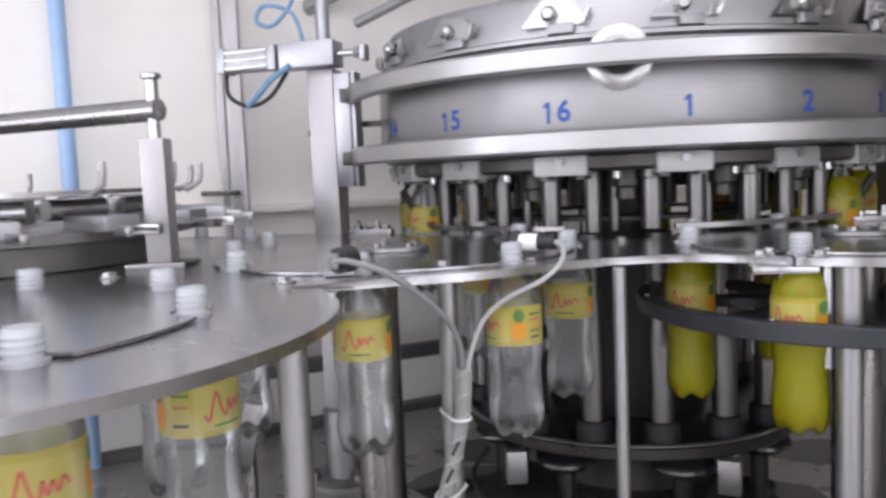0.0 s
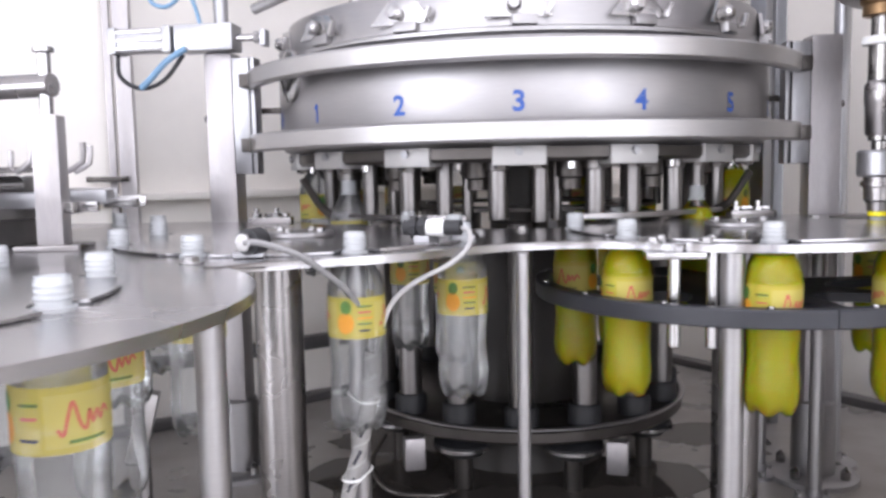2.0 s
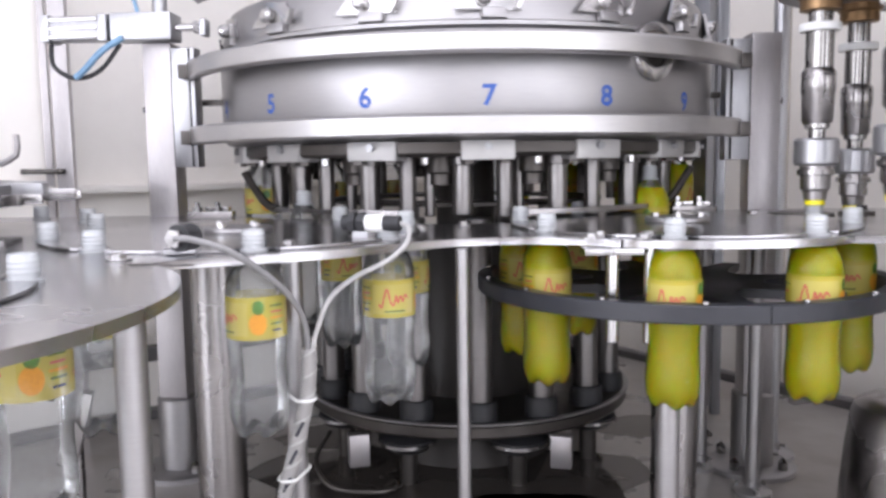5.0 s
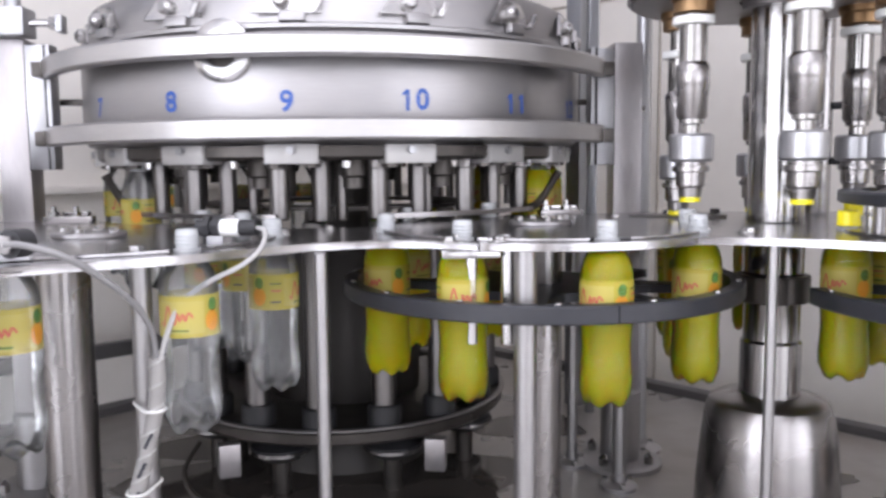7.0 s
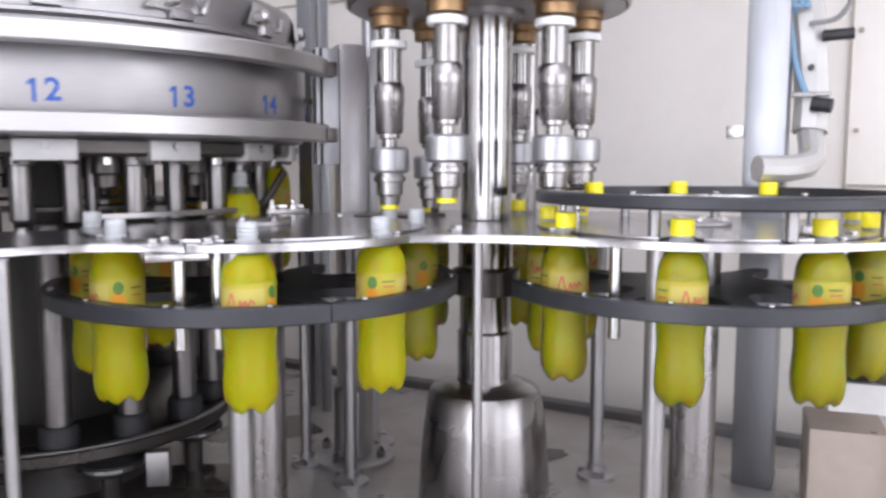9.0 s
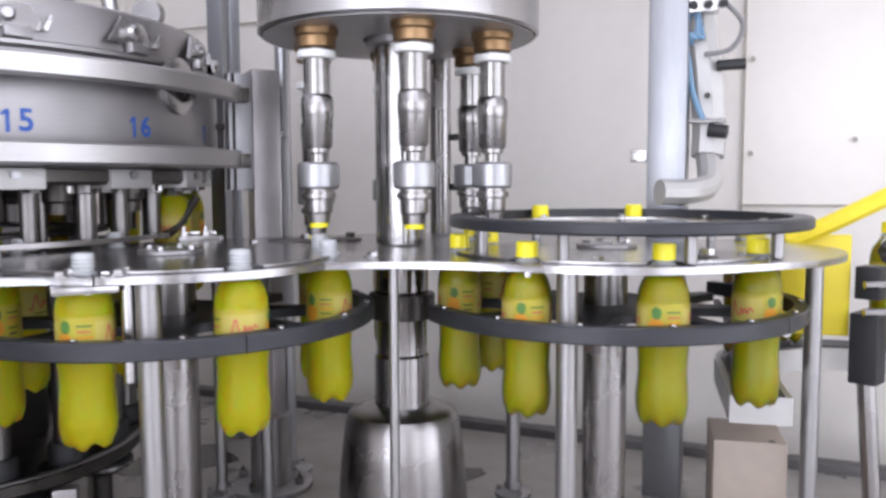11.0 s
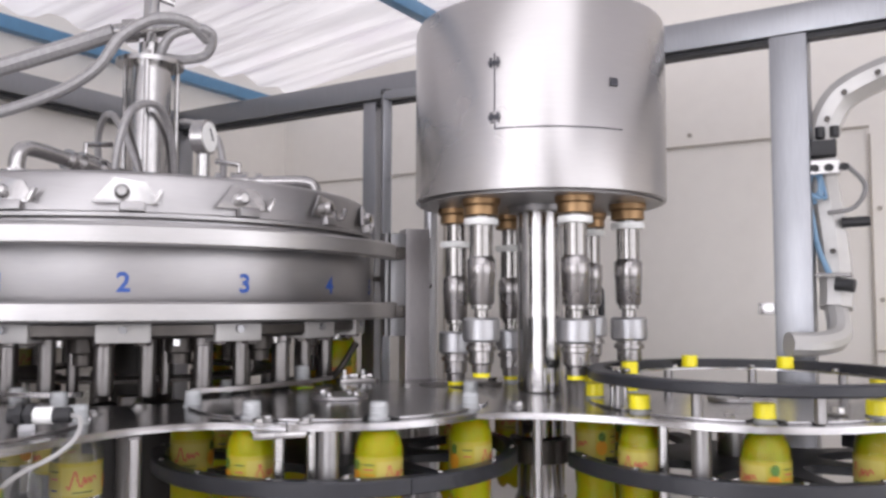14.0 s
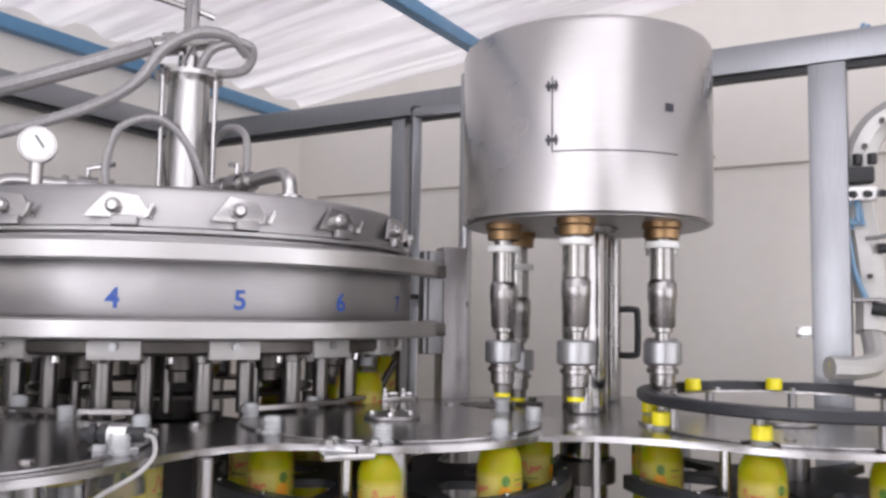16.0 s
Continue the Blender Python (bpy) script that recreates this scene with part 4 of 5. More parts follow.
for x, y, r in ((0.60, -0.37, 0.055), (0.70, -0.36, 0.03), (1.02, -0.98, 0.02)):
    gp = thing("plate_fitting", "flat dark fitting screwed on the guide plate", "fitting", pose(x, y, PZ))
    part("pad", add_lathe(bm_new(), [(0, 0.0), (r, 0.0), (r, 0.005), (r * 0.7, 0.007), (0, 0.007)], 24), DARKSTEEL, gp)
    part("nut", add_lathe(bm_new(), [(0, 0.007), (0.010, 0.007), (0.010, 0.016), (0, 0.016)], 6, (r * 0.3, 0)), POLISHED, gp)

# ---- sensors on the plate ----
WRAP = material("grey_spiral_wrap", (0.30, 0.29, 0.28), 0.5, 0, 60, 0.15, 0.05)
sA = thing("proximity_sensor", "black round sensor head with a grey cable", "sensor")
part("head", add_tube(bm_new(), [(-0.290, -0.955, 1.259), (-0.283, -0.932, 1.259)], 0.0155, 20, 1), BLACK, sA)
part("nut", add_tube(bm_new(), [(-0.293, -0.963, 1.259), (-0.290, -0.955, 1.259)], 0.011, 6, 1), POLISHED, sA)
part("bracket", add_box(bm_new(), (-0.298, -0.930, PZ + 0.004), (0.035, 0.02, 0.006), 0.3, 0.001), DULL, sA)
part("cable", add_tube(bm_new(), [(-0.291, -0.963, 1.259), (-0.271, -0.962, 1.258), (-0.230, -0.955, 1.243), (-0.194, -0.930, 1.210), (-0.175, -0.910, 1.182), (-0.165, -0.896, 1.154), (-0.164, -0.885, 1.115), (-0.168, -0.880, 1.066)], 0.0038, 8, 6), GREYCABLE, sA)
sB = thing("photo_sensor", "black and white photoelectric sensor with a white cable", "sensor")
part("barrel", add_tube(bm_new(), [(-0.140, -0.760, 1.260), (-0.062, -0.775, 1.260)], 0.0105, 16, 1), BLACK, sB)
part("white_sleeve", add_tube(bm_new(), [(-0.108, -0.7665, 1.260), (-0.084, -0.771, 1.260)], 0.0112, 16, 1), WHITE, sB)
part("nut", add_tube(bm_new(), [(-0.130, -0.762, 1.260), (-0.122, -0.763, 1.260)], 0.0155, 8, 1), BLACK, sB)
part("nut", add_tube(bm_new(), [(-0.117, -0.765, 1.260), (-0.109, -0.766, 1.260)], 0.0155, 8, 1), BLACK, sB)
part("bracket", add_box(bm_new(), (-0.118, -0.764, PZ + 0.006), (0.02, 0.03, 0.012), 0.2, 0.001), DULL, sB)
part("cable", add_tube(bm_new(), [(-0.062, -0.775, 1.260), (-0.050, -0.785, 1.255), (-0.050, -0.82, 1.238), (-0.071, -0.84, 1.219), (-0.111, -0.86, 1.200), (-0.139, -0.870, 1.176), (-0.152, -0.880, 1.144), (-0.160, -0.885, 1.110), (-0.167, -0.880, 1.066)], 0.0032, 8, 6), CABLE, sB)
BUNDLE = [(-0.163, -0.884, 1.118), (-0.167, -0.880, 1.066), (-0.180, -0.880, 1.007), (-0.200, -0.880, 0.930), (-0.212, -0.882, 0.84), (-0.222, -0.885, 0.76), (-0.23, -0.89, DZ + 0.004)]
harness = thing("cable_bundle", "grey spiral-wrapped cable bundle tied to the post", "cable bundle")
part("wrap", add_tube(bm_new(), BUNDLE, 0.0095, 12, 5), WRAP, harness)
coil = []
for i in range(len(BUNDLE) - 1):
    p_, q_ = Vector(BUNDLE[i]), Vector(BUNDLE[i + 1])
    n_ = max(4, int((q_ - p_).length / 0.0035))
    for k in range(n_):
        c_ = p_.lerp(q_, k / n_)
        a = c_.z * 2 * math.pi / 0.028
        coil.append((c_.x + 0.0095 * math.cos(a), c_.y + 0.0095 * math.sin(a), c_.z))
part("spiral", add_tube(bm_new(), coil, 0.0016, 6, 1), CABLE, harness)
for k, z in enumerate((1.02, 0.985, 0.95, 0.915)):
    part("print_mark", add_box(bm_new(), (-0.176 - 0.009 * k, -0.8898, z), (0.004, 0.0012, 0.020), 0.0, 0.0, Matrix.Rotation(0.5, 4, "Y")), BLACKINK, harness)
for z, c_ in ((1.055, (-0.170, -0.880)), (0.955, (-0.194, -0.880))):
    p_, q_ = Vector((-0.190, -0.845)), Vector(c_)
    h_ = math.atan2(q_.y - p_.y, q_.x - p_.x)
    loop = [(p_.x + 0.0142 * math.cos(h_ + radians(d)), p_.y + 0.0142 * math.sin(h_ + radians(d)), z) for d in range(90, 271, 20)]
    loop += [(q_.x + 0.0122 * math.cos(h_ + radians(d)), q_.y + 0.0122 * math.sin(h_ + radians(d)), z) for d in range(-90, 91, 20)]
    solid("cable_tie", add_tube(bm_new(), loop + loop[:1], 0.0019, 6, 1), WHITE, "white cable tie holding the cables to the post", "cable tie", "cable ties")

# ---- enclosure frame ----
FRAMESTEEL = material("brushed_frame_steel", (0.28, 0.285, 0.30), 0.36, 0.95, 40, 0.12, 0.05, (8, 8, 0.6))
FZ, FN = 1.980, 0.56         # underside of the beams, distance of the frame from the wall


def frame_post(u, size, label, top=FZ):
    p = room(u, FN, 0)
    f = thing("frame_column", label, "frame column", pose(p.x, p.y, 0, 0, 0, math.degrees(math.atan2(U.y, U.x))), "enclosure columns")
    part("column", add_box(bm_new(), (0, 0, (DZ + top) / 2), (size, size * 0.8, top - DZ), 0, 0.003), FRAMESTEEL, f)
    part("clip", add_box(bm_new(), (-size / 2 - 0.016, -size * 0.3, 1.40), (0.032, 0.02, 0.024), 0, 0.002), POLISHED, f)
    return f


frame_post(1.96, 0.075, "broad grey aluminium enclosure column")
frame_post(0.04, 0.07, "grey aluminium enclosure column in the far corner")
frame_post(0.85, 0.045, "slim grey aluminium enclosure column")
a, b = room(0.0, FN, FZ), room(4.2, FN, FZ)
m_, d_ = (a + b) / 2, (b - a)
fb = thing("frame_beam", "long grey aluminium enclosure beam with black edges", "frame beam", group="enclosure beams")
part("beam", add_box(bm_new(), (m_.x, m_.y, FZ + 0.034), (d_.length, 0.06, 0.064), math.atan2(d_.y, d_.x), 0.003), FRAMESTEEL, fb)
part("black_edge", add_box(bm_new(), (m_.x, m_.y, FZ - 0.005), (d_.length, 0.03, 0.012), math.atan2(d_.y, d_.x)), BLACK, fb)
a, b = room(0.04, FN + 0.04, FZ), room(0.04, 4.0, FZ)
m_, d_ = (a + b) / 2, (b - a)
fb = thing("frame_beam", "long grey aluminium enclosure beam above the filler", "frame beam", group="enclosure beams")
part("beam", add_box(bm_new(), (m_.x, m_.y, FZ + 0.034), (d_.length, 0.06, 0.064), math.atan2(d_.y, d_.x), 0.003), FRAMESTEEL, fb)
part("black_edge", add_box(bm_new(), (m_.x, m_.y, FZ - 0.005), (d_.length, 0.03, 0.012), math.atan2(d_.y, d_.x)), BLACK, fb)
# left side uprights near the rinser
for x, y, w, lab in ((-0.918, 0.0, 0.036, "grey aluminium upright behind the plate"), (-0.968, 0.02, 0.016, "thin grey upright rod behind the plate")):
    up = thing("frame_column", lab, "frame column", pose(x, y, 0), "enclosure columns")
    part("column", add_box(bm_new(), (0, 0, (DZ + 2.1) / 2), (w, w, 2.1 - DZ), 0.3, 0.002), GREYPAINT, up)
    part("clip", add_box(bm_new(), (-0.02, -0.03, 1.33), (0.06, 0.015, 0.012), 0, 0.001), DARKSTEEL, up)
rail_b = solid("frame_rail", add_box(bm_new(), (-0.55, 0.18, 0.90), (1.2, 0.03, 0.035), math.atan2(N.y, N.x), 0.002), SKIRT, "dark low frame rail behind the machine", "frame rail")
side = thing("door_frame", "thin aluminium door frame beside the capper", "door frame", pose(0.615, 0.20, 0))
part("upright", add_box(bm_new(), (0, 0, (1.45 + 1.99) / 2), (0.026, 0.026, 0.54), 0, 0.002), FRAMESTEEL, side)
part("top_bar", add_box(bm_new(), (0.12, -0.12, 1.985), (0.34, 0.024, 0.024), -0.75, 0.002), FRAMESTEEL, side)
part("end_cap", add_box(bm_new(), (0, 0, 1.996), (0.028, 0.028, 0.014), 0, 0.002), BLACK, side)
part("foot_bar", add_box(bm_new(), (0, 0, (DZ + 1.45) / 2), (0.022, 0.022, 1.45 - DZ), 0, 0.002), FRAMESTEEL, side)

# ---- cap chute with its valve block ----
chute = thing("cap_chute", "bent white steel cap chute with air valves and blue hoses", "cap chute")
CH = [(1.225, -0.650, 1.330), (1.29, -0.660, 1.330), (1.36, -0.640, 1.345), (1.393, -0.60, 1.40), (1.403, -0.592, 1.46), (1.397, -0.585, 1.58), (1.387, -0.573, 1.69), (1.389, -0.575, 1.765), (1.406, -0.596, 1.834), (1.433, -0.627, 1.87), (1.488, -0.692, 1.90), (1.561, -0.778, 1.913), (1.75, -0.98, 1.93)]
part("duct", add_tube(bm_new(), CH[3:], 0.034, 8, 4), PALESTEEL, chute)
part("feed_spout", add_tube(bm_new(), CH[:4], 0.0245, 10, 4), PALESTEEL, chute)
for p_, q_ in zip(CH[4:10], CH[5:11]):
    m_ = (Vector(p_) + Vector(q_)) / 2
    part("rivet", add_tube(bm_new(), [(m_.x - 0.03, m_.y - 0.03, m_.z), (m_.x - 0.034, m_.y - 0.036, m_.z)], 0.006, 8, 1), DARKSTEEL, chute)
part("valve_block", add_box(bm_new(), (1.352, -0.612, 1.735), (0.062, 0.040, 0.034), -0.75, 0.004), BLACK, chute, "black air valve block")
part("valve_body", add_box(bm_new(), (1.352, -0.614, 1.694), (0.070, 0.040, 0.030), -0.75, 0.003), POLISHED, chute)
for dx in (-0.028, 0.0, 0.028):
    part("fitting", add_rod(bm_new(), 0.010, 1.758, 1.782, (1.352 + dx * 0.73, -0.612 - dx * 0.68), 10), BLACK, chute)
    part("elbow", add_tube(bm_new(), [(1.352 + dx * 0.73, -0.63 - dx * 0.68, 1.694), (1.340 + dx * 0.73, -0.65 - dx * 0.68, 1.690)], 0.008, 8, 1), BLACK, chute)
part("knob", add_tube(bm_new(), [(1.395, -0.62, 1.580), (1.435, -0.655, 1.582)], 0.011, 10, 1), BLACK, chute)
part("knob", add_tube(bm_new(), [(1.375, -0.62, 1.452), (1.395, -0.65, 1.447)], 0.014, 12, 1), BLACK, chute)
part("knob_bar", add_tube(bm_new(), [(1.33, -0.58, 1.470), (1.40, -0.64, 1.470)], 0.005, 8, 1), POLISHED, chute)
part("air_hose", add_tube(bm_new(), [(1.335, -0.60, 1.775), (1.315, -0.575, 1.84), (1.345, -0.56, 1.93), (1.40, -0.55, 2.02), (1.46, -0.55, 2.10)], 0.006, 8, 5), BLUEHOSE, chute)
part("air_hose", add_tube(bm_new(), [(1.315, -0.575, 1.80), (1.305, -0.565, 1.72), (1.325, -0.59, 1.66), (1.345, -0.60, 1.62)], 0.0065, 8, 5), BLUEHOSE, chute)
part("air_hose", add_tube(bm_new(), [(1.325, -0.59, 1.68), (1.335, -0.60, 1.60), (1.35, -0.60, 1.53), (1.37, -0.61, 1.47)], 0.006, 8, 5), BLUEHOSE, chute)
part("air_hose", add_tube(bm_new(), [(1.385, -0.645, 1.70), (1.415, -0.665, 1.655), (1.40, -0.65, 1.61), (1.36, -0.62, 1.60)], 0.005, 8, 5), GREYCABLE, chute)
for k in range(3):
    part("air_hose", add_tube(bm_new(), [(1.322 + 0.012 * k, -0.60 - 0.010 * k, 1.690), (1.312 + 0.014 * k, -0.595 - 0.012 * k, 1.655 - 0.006 * k), (1.330 + 0.010 * k, -0.61 - 0.008 * k, 1.630), (1.345 + 0.004 * k, -0.615, 1.655 + 0.004 * k), (1.338 + 0.006 * k, -0.612, 1.685)], 0.0035, 6, 5), BLUEHOSE, chute)
part("air_hose", add_tube(bm_new(), [(1.318, -0.585, 1.76), (1.312, -0.575, 1.84), (1.335, -0.568, 1.93), (1.385, -0.56, 2.02), (1.44, -0.555, 2.10)], 0.004, 8, 5), BLUEHOSE, chute)
part("push_rod", add_tube(bm_new(), [(1.335, -0.585, 1.60), (1.335, -0.585, 1.36)], 0.007, 10, 1), DARKSTEEL, chute)

# ---- exit conveyor ----
BEIGE = material("beige_scuffed_paint", (0.44, 0.37, 0.31), 0.5, 0, 40, 0.10, 0.04, (1, 1, 1), 0, 0.4, (0.30, 0.24, 0.19))
conv = thing("exit_conveyor", "bottle conveyor with a yellow guard beside the discharge star", "conveyor")
EXIT_A = 320.0
CE = Vector((DIS[0] + R_DIS * math.cos(radians(EXIT_A)), DIS[1] + R_DIS * math.sin(radians(EXIT_A)), 0))
CD = Vector((-math.sin(radians(EXIT_A)), math.cos(radians(EXIT_A)), 0))
ang = math.atan2(CD.y, CD.x)


def exit_path(d):
    """Place d metres along the exit conveyor: straight, a bend to the right, then along the wall."""
    if d < 0.25:
        return CE + CD * d
    q = CE + CD * 0.25
    c = q + Vector((CD.y, -CD.x, 0)) * 0.2
    h = ang - min((d - 0.25) / 0.2, radians(99.7))
    p = c + Vector((-math.sin(h), math.cos(h), 0)) * 0.2
    rest = d - 0.25 - 0.2 * radians(99.7)
    return p + Vector((math.cos(h), math.sin(h), 0)) * max(0.0, rest)


def add_strip(bm, pts, w, z0, z1):
    rows = []
    for i, p in enumerate(pts):
        d = (pts[min(i + 1, len(pts) - 1)] - pts[max(i - 1, 0)]).normalized()
        sd = Vector((-d.y, d.x, 0)) * (w / 2)
        rows.append([bm.verts.new((p.x + k * sd.x, p.y + k * sd.y, z)) for k, z in ((-1, z0), (1, z0), (1, z1), (-1, z1))])
    for a_, b_ in zip(rows, rows[1:]):
        for k in range(4):
            bm.faces.new((a_[k], b_[k], b_[(k + 1) % 4], a_[(k + 1) % 4]))
    bm.faces.new(rows[0][::-1])
    bm.faces.new(rows[-1])
    return bm


belt_pts = [exit_path(-0.02 + 0.04 * k) for k in range(96)]
part("bed", add_strip(bm_new(), belt_pts, 0.095, 0.965, 1.010), PALESTEEL, conv)
part("chain", add_strip(bm_new(), belt_pts, 0.07, 1.0101, 1.0135), GUIDE, conv)
for d in (0.9, 1.9, 2.9, 3.7):
    p_ = exit_path(d)
    part("leg", add_rod(bm_new(), 0.02, 0.0, 0.966, (p_.x, p_.y), 12), STEEL, conv)
infeed = thing("infeed_conveyor", "steel bottle conveyor leading to the first star wheel", "conveyor")
part("bed", add_box(bm_new(), (-1.40, LEFT[1] - R_LEFT, 0.988), (1.75, 0.095, 0.045), 0, 0.003), PALESTEEL, infeed)
part("chain", add_box(bm_new(), (-1.40, LEFT[1] - R_LEFT, 1.0118), (1.75, 0.07, 0.0035)), GUIDE, infeed)
for x in (-2.1, -0.75):
    part("leg", add_rod(bm_new(), 0.02, 0.0, 0.966, (x, LEFT[1] - R_LEFT), 12), STEEL, infeed)
part("drive_box", add_box(bm_new(), (1.375, -0.735, (DZ + 0.87) / 2), (0.15, 0.13, 0.87 - DZ), ang, 0.004), BEIGE, conv, "beige drive box")
part("black_seal", add_box(bm_new(), (1.365, -0.808, 0.785), (0.012, 0.012, 0.17), ang, 0.001), BLACK, conv)
part("side_rail", add_tube(bm_new(), [tuple(exit_path(d) + Vector((0.035, -0.03, 1.10))) for d in (0.05, 0.2, 0.3)], 0.007, 8, 3), POLISHED, conv)
part("side_rail", add_tube(bm_new(), [tuple(exit_path(d) + Vector((-0.035, 0.03, 1.12))) for d in (0.0, 0.12, 0.25)], 0.007, 8, 3), DARKSTEEL, conv)
part("yellow_guard", add_tube(bm_new(), [(1.43, -0.775, 1.235), (1.48, -0.835, 1.275), (1.57, -0.935, 1.345), (1.62, -0.99, 1.35)], 0.017, 8, 3), YELLOWGUARD, conv, "yellow plastic guard rail")
part("yellow_guard", add_box(bm_new(), (1.475, -0.80, 1.155), (0.12, 0.012, 0.19), -0.83, 0.003), YELLOWGUARD, conv, "yellow plastic side sheet")
part("clamp", add_box(bm_new(), (1.52, -0.885, 1.165), (0.045, 0.045, 0.06), 0.3, 0.004), BLACK, conv)
part("clamp", add_box(bm_new(), (1.515, -0.885, 1.045), (0.05, 0.05, 0.13), 0.3, 0.004), BLACK, conv)
part("clamp_bolt", add_tube(bm_new(), [(1.48, -0.90, 1.165), (1.54, -0.93, 1.165)], 0.007, 8, 1), POLISHED, conv)
part("clamp_bolt", add_tube(bm_new(), [(1.48, -0.90, 1.115), (1.54, -0.93, 1.115)], 0.007, 8, 1), POLISHED, conv)
for k in range(5):
    a = 2 * math.pi * k / 5
    part("knob_lobe", add_tube(bm_new(), [(1.50, -0.915, 1.225), (1.50 + 0.012 * math.cos(a), -0.93, 1.225 + 0.022 * math.sin(a))], 0.007, 6, 1), BLACK, conv)
part("leg", add_tube(bm_new(), [(1.515, -0.885, 0.98), (1.53, -0.90, DZ)], 0.016, 10, 1), STEEL, conv)

# ---- rinser ----
RINSTEEL = material("worn_grey_cast_steel", (0.20, 0.19, 0.185), 0.42, 0.7, 30, 0.25, 0.08, (1, 1, 1), 0, 0.5, (0.10, 0.09, 0.085))
rin = thing("rinser_carousel", "grey rinser carousel with bottle grippers, turning", "rinser", pose(*RIN, 0))
part("drum", add_lathe(bm_new(), [(0, PZ + 0.002), (0.32, PZ + 0.002), (0.32, 1.275), (0.36, 1.28), (0.36, 1.295), (0.10, 1.30), (0.10, 1.34), (0, 1.34)], 64), RINSTEEL, rin)
part("rail", add_arc(bm_new(), 0.30, 0.345, 1.345, 1.352, 0, 360, 64), POLISHED, rin)
for k in range(16):
    turn = Matrix.Rotation(radians(22.5 * k), 4, "Z")
    g = part("gripper", add_box(bm_new(), (0.36, 0, 1.305), (0.10, 0.055, 0.022), 0, 0.003), DULL, rin, "", turn)
    part("jaw", add_box(bm_new(), (0.43, 0.018, 1.295), (0.055, 0.010, 0.014), 0.25, 0.002), POLISHED, g)
    part("jaw", add_box(bm_new(), (0.43, -0.018, 1.295), (0.055, 0.010, 0.014), -0.25, 0.002), POLISHED, g)
    part("roller", add_tube(bm_new(), [(0.30, -0.045, 1.325), (0.30, 0.045, 1.325)], 0.016, 12, 1), POLISHED, g)
    part("nozzle", add_tube(bm_new(), [(0.345, 0.0, 1.345), (0.37, 0, 1.36), (0.372, 0, 1.39)], 0.005, 8, 2), GREYPAINT, g)
gp = thing("guide_post", "grey square post on a foot plate, on the guide plate", "post", pose(-0.618, -0.80, PZ))
part("post", add_box(bm_new(), (0, 0, 0.093), (0.035, 0.035, 0.178), 0.2, 0.003), GREYPAINT, gp)
part("foot_plate", add_box(bm_new(), (0, 0, 0.004), (0.085, 0.07, 0.008), 0.2, 0.002), STEEL, gp)
part("cross_pipe", add_tube(bm_new(), [(0.01, 0, 0.222), (-0.5, 0.05, 0.217)], 0.016, 12, 1), STEEL, gp, "pale pipe across the top")
part("riser", add_rod(bm_new(), 0.009, 0.178, 0.265, (0, 0), 10), POLISHED, gp)
part("riser_cap", add_rod(bm_new(), 0.014, 0.265, 0.273, (0, 0), 10), POLISHED, gp)
solid("wall_pipe", add_rod(bm_new(), 0.018, 0.0, 2.2, (-1.225, -0.225), 16), PALEBLUE, "pale blue painted upright pipe by the wall", "pipe")
fl = thing("mount_foot", "small steel bracket foot under the guide plate", "bracket", pose(-0.60, -0.62, 0))
part("arm", add_box(bm_new(), (0, 0, 0.93), (0.03, 0.03, 0.12), 0.3, 0.002, Matrix.Rotation(0.25, 4, "Y")), STEEL, fl)
part("rod", add_rod(bm_new(), 0.01, DZ, 0.9, (0.0, 0.0), 10), STEEL, fl)

DOORSTEEL = material("door_post_steel", (0.16, 0.155, 0.15), 0.36, 0.9, 25, 0.12, 0.04, (9, 9, 0.5))
near = thing("door_post", "broad brushed steel door post leaning slightly, close to the walkway", "door post",
             pose(0.382, -1.761, 0) @ pose(0, 0, 1.444) @ Matrix.Rotation(radians(-3.8), 4, Vector((0.595, 0.804, 0))) @ pose(0, 0, -1.444, 0, 0, -36.5))
part("post", add_box(bm_new(), (0, 0, 1.352), (0.050, 0.045, 2.69), 0, 0.003), DOORSTEEL, near)
part("seal_strip", add_box(bm_new(), (0.0285, 0.004, 1.352), (0.006, 0.034, 2.69), 0, 0.001), BLACK, near, "dark rubber seal")
part("leaf_edge", add_box(bm_new(), (0.0465, 0.0, 1.352), (0.029, 0.040, 2.69), 0, 0.003), POLISHED, near, "polished edge of the door leaf")
part("latch", add_box(bm_new(), (0.038, -0.024, 1.375), (0.012, 0.012, 0.040), 0, 0.002), BLACK, near)

# ---- bottles ----
def ringed(r, zt, zb, a0, a1, n=24):
    """A curved printed patch on the label."""
    bm = bmesh.new()
    rows = [[bm.verts.new((r * math.cos(radians(a0 + (a1 - a0) * k / n)), r * math.sin(radians(a0 + (a1 - a0) * k / n)), z)) for k in range(n + 1)] for z in (zb, zt)]
    for k in range(n):
        bm.faces.new((rows[0][k], rows[0][k + 1], rows[1][k + 1], rows[1][k]))
    return bm


def blob(r, ca, cz, wa, hz, n=20):
    bm = bmesh.new()
    c = bm.verts.new((r * math.cos(radians(ca)), r * math.sin(radians(ca)), cz))
    ring = []
    for k in range(n):
        t = 2 * math.pi * k / n
        a = radians(ca + wa * math.cos(t))
        ring.append(bm.verts.new((r * math.cos(a), r * math.sin(a), cz + hz * math.sin(t))))
    for k in range(n):
        bm.faces.new((c, ring[k], ring[(k + 1) % n]))
    return bm


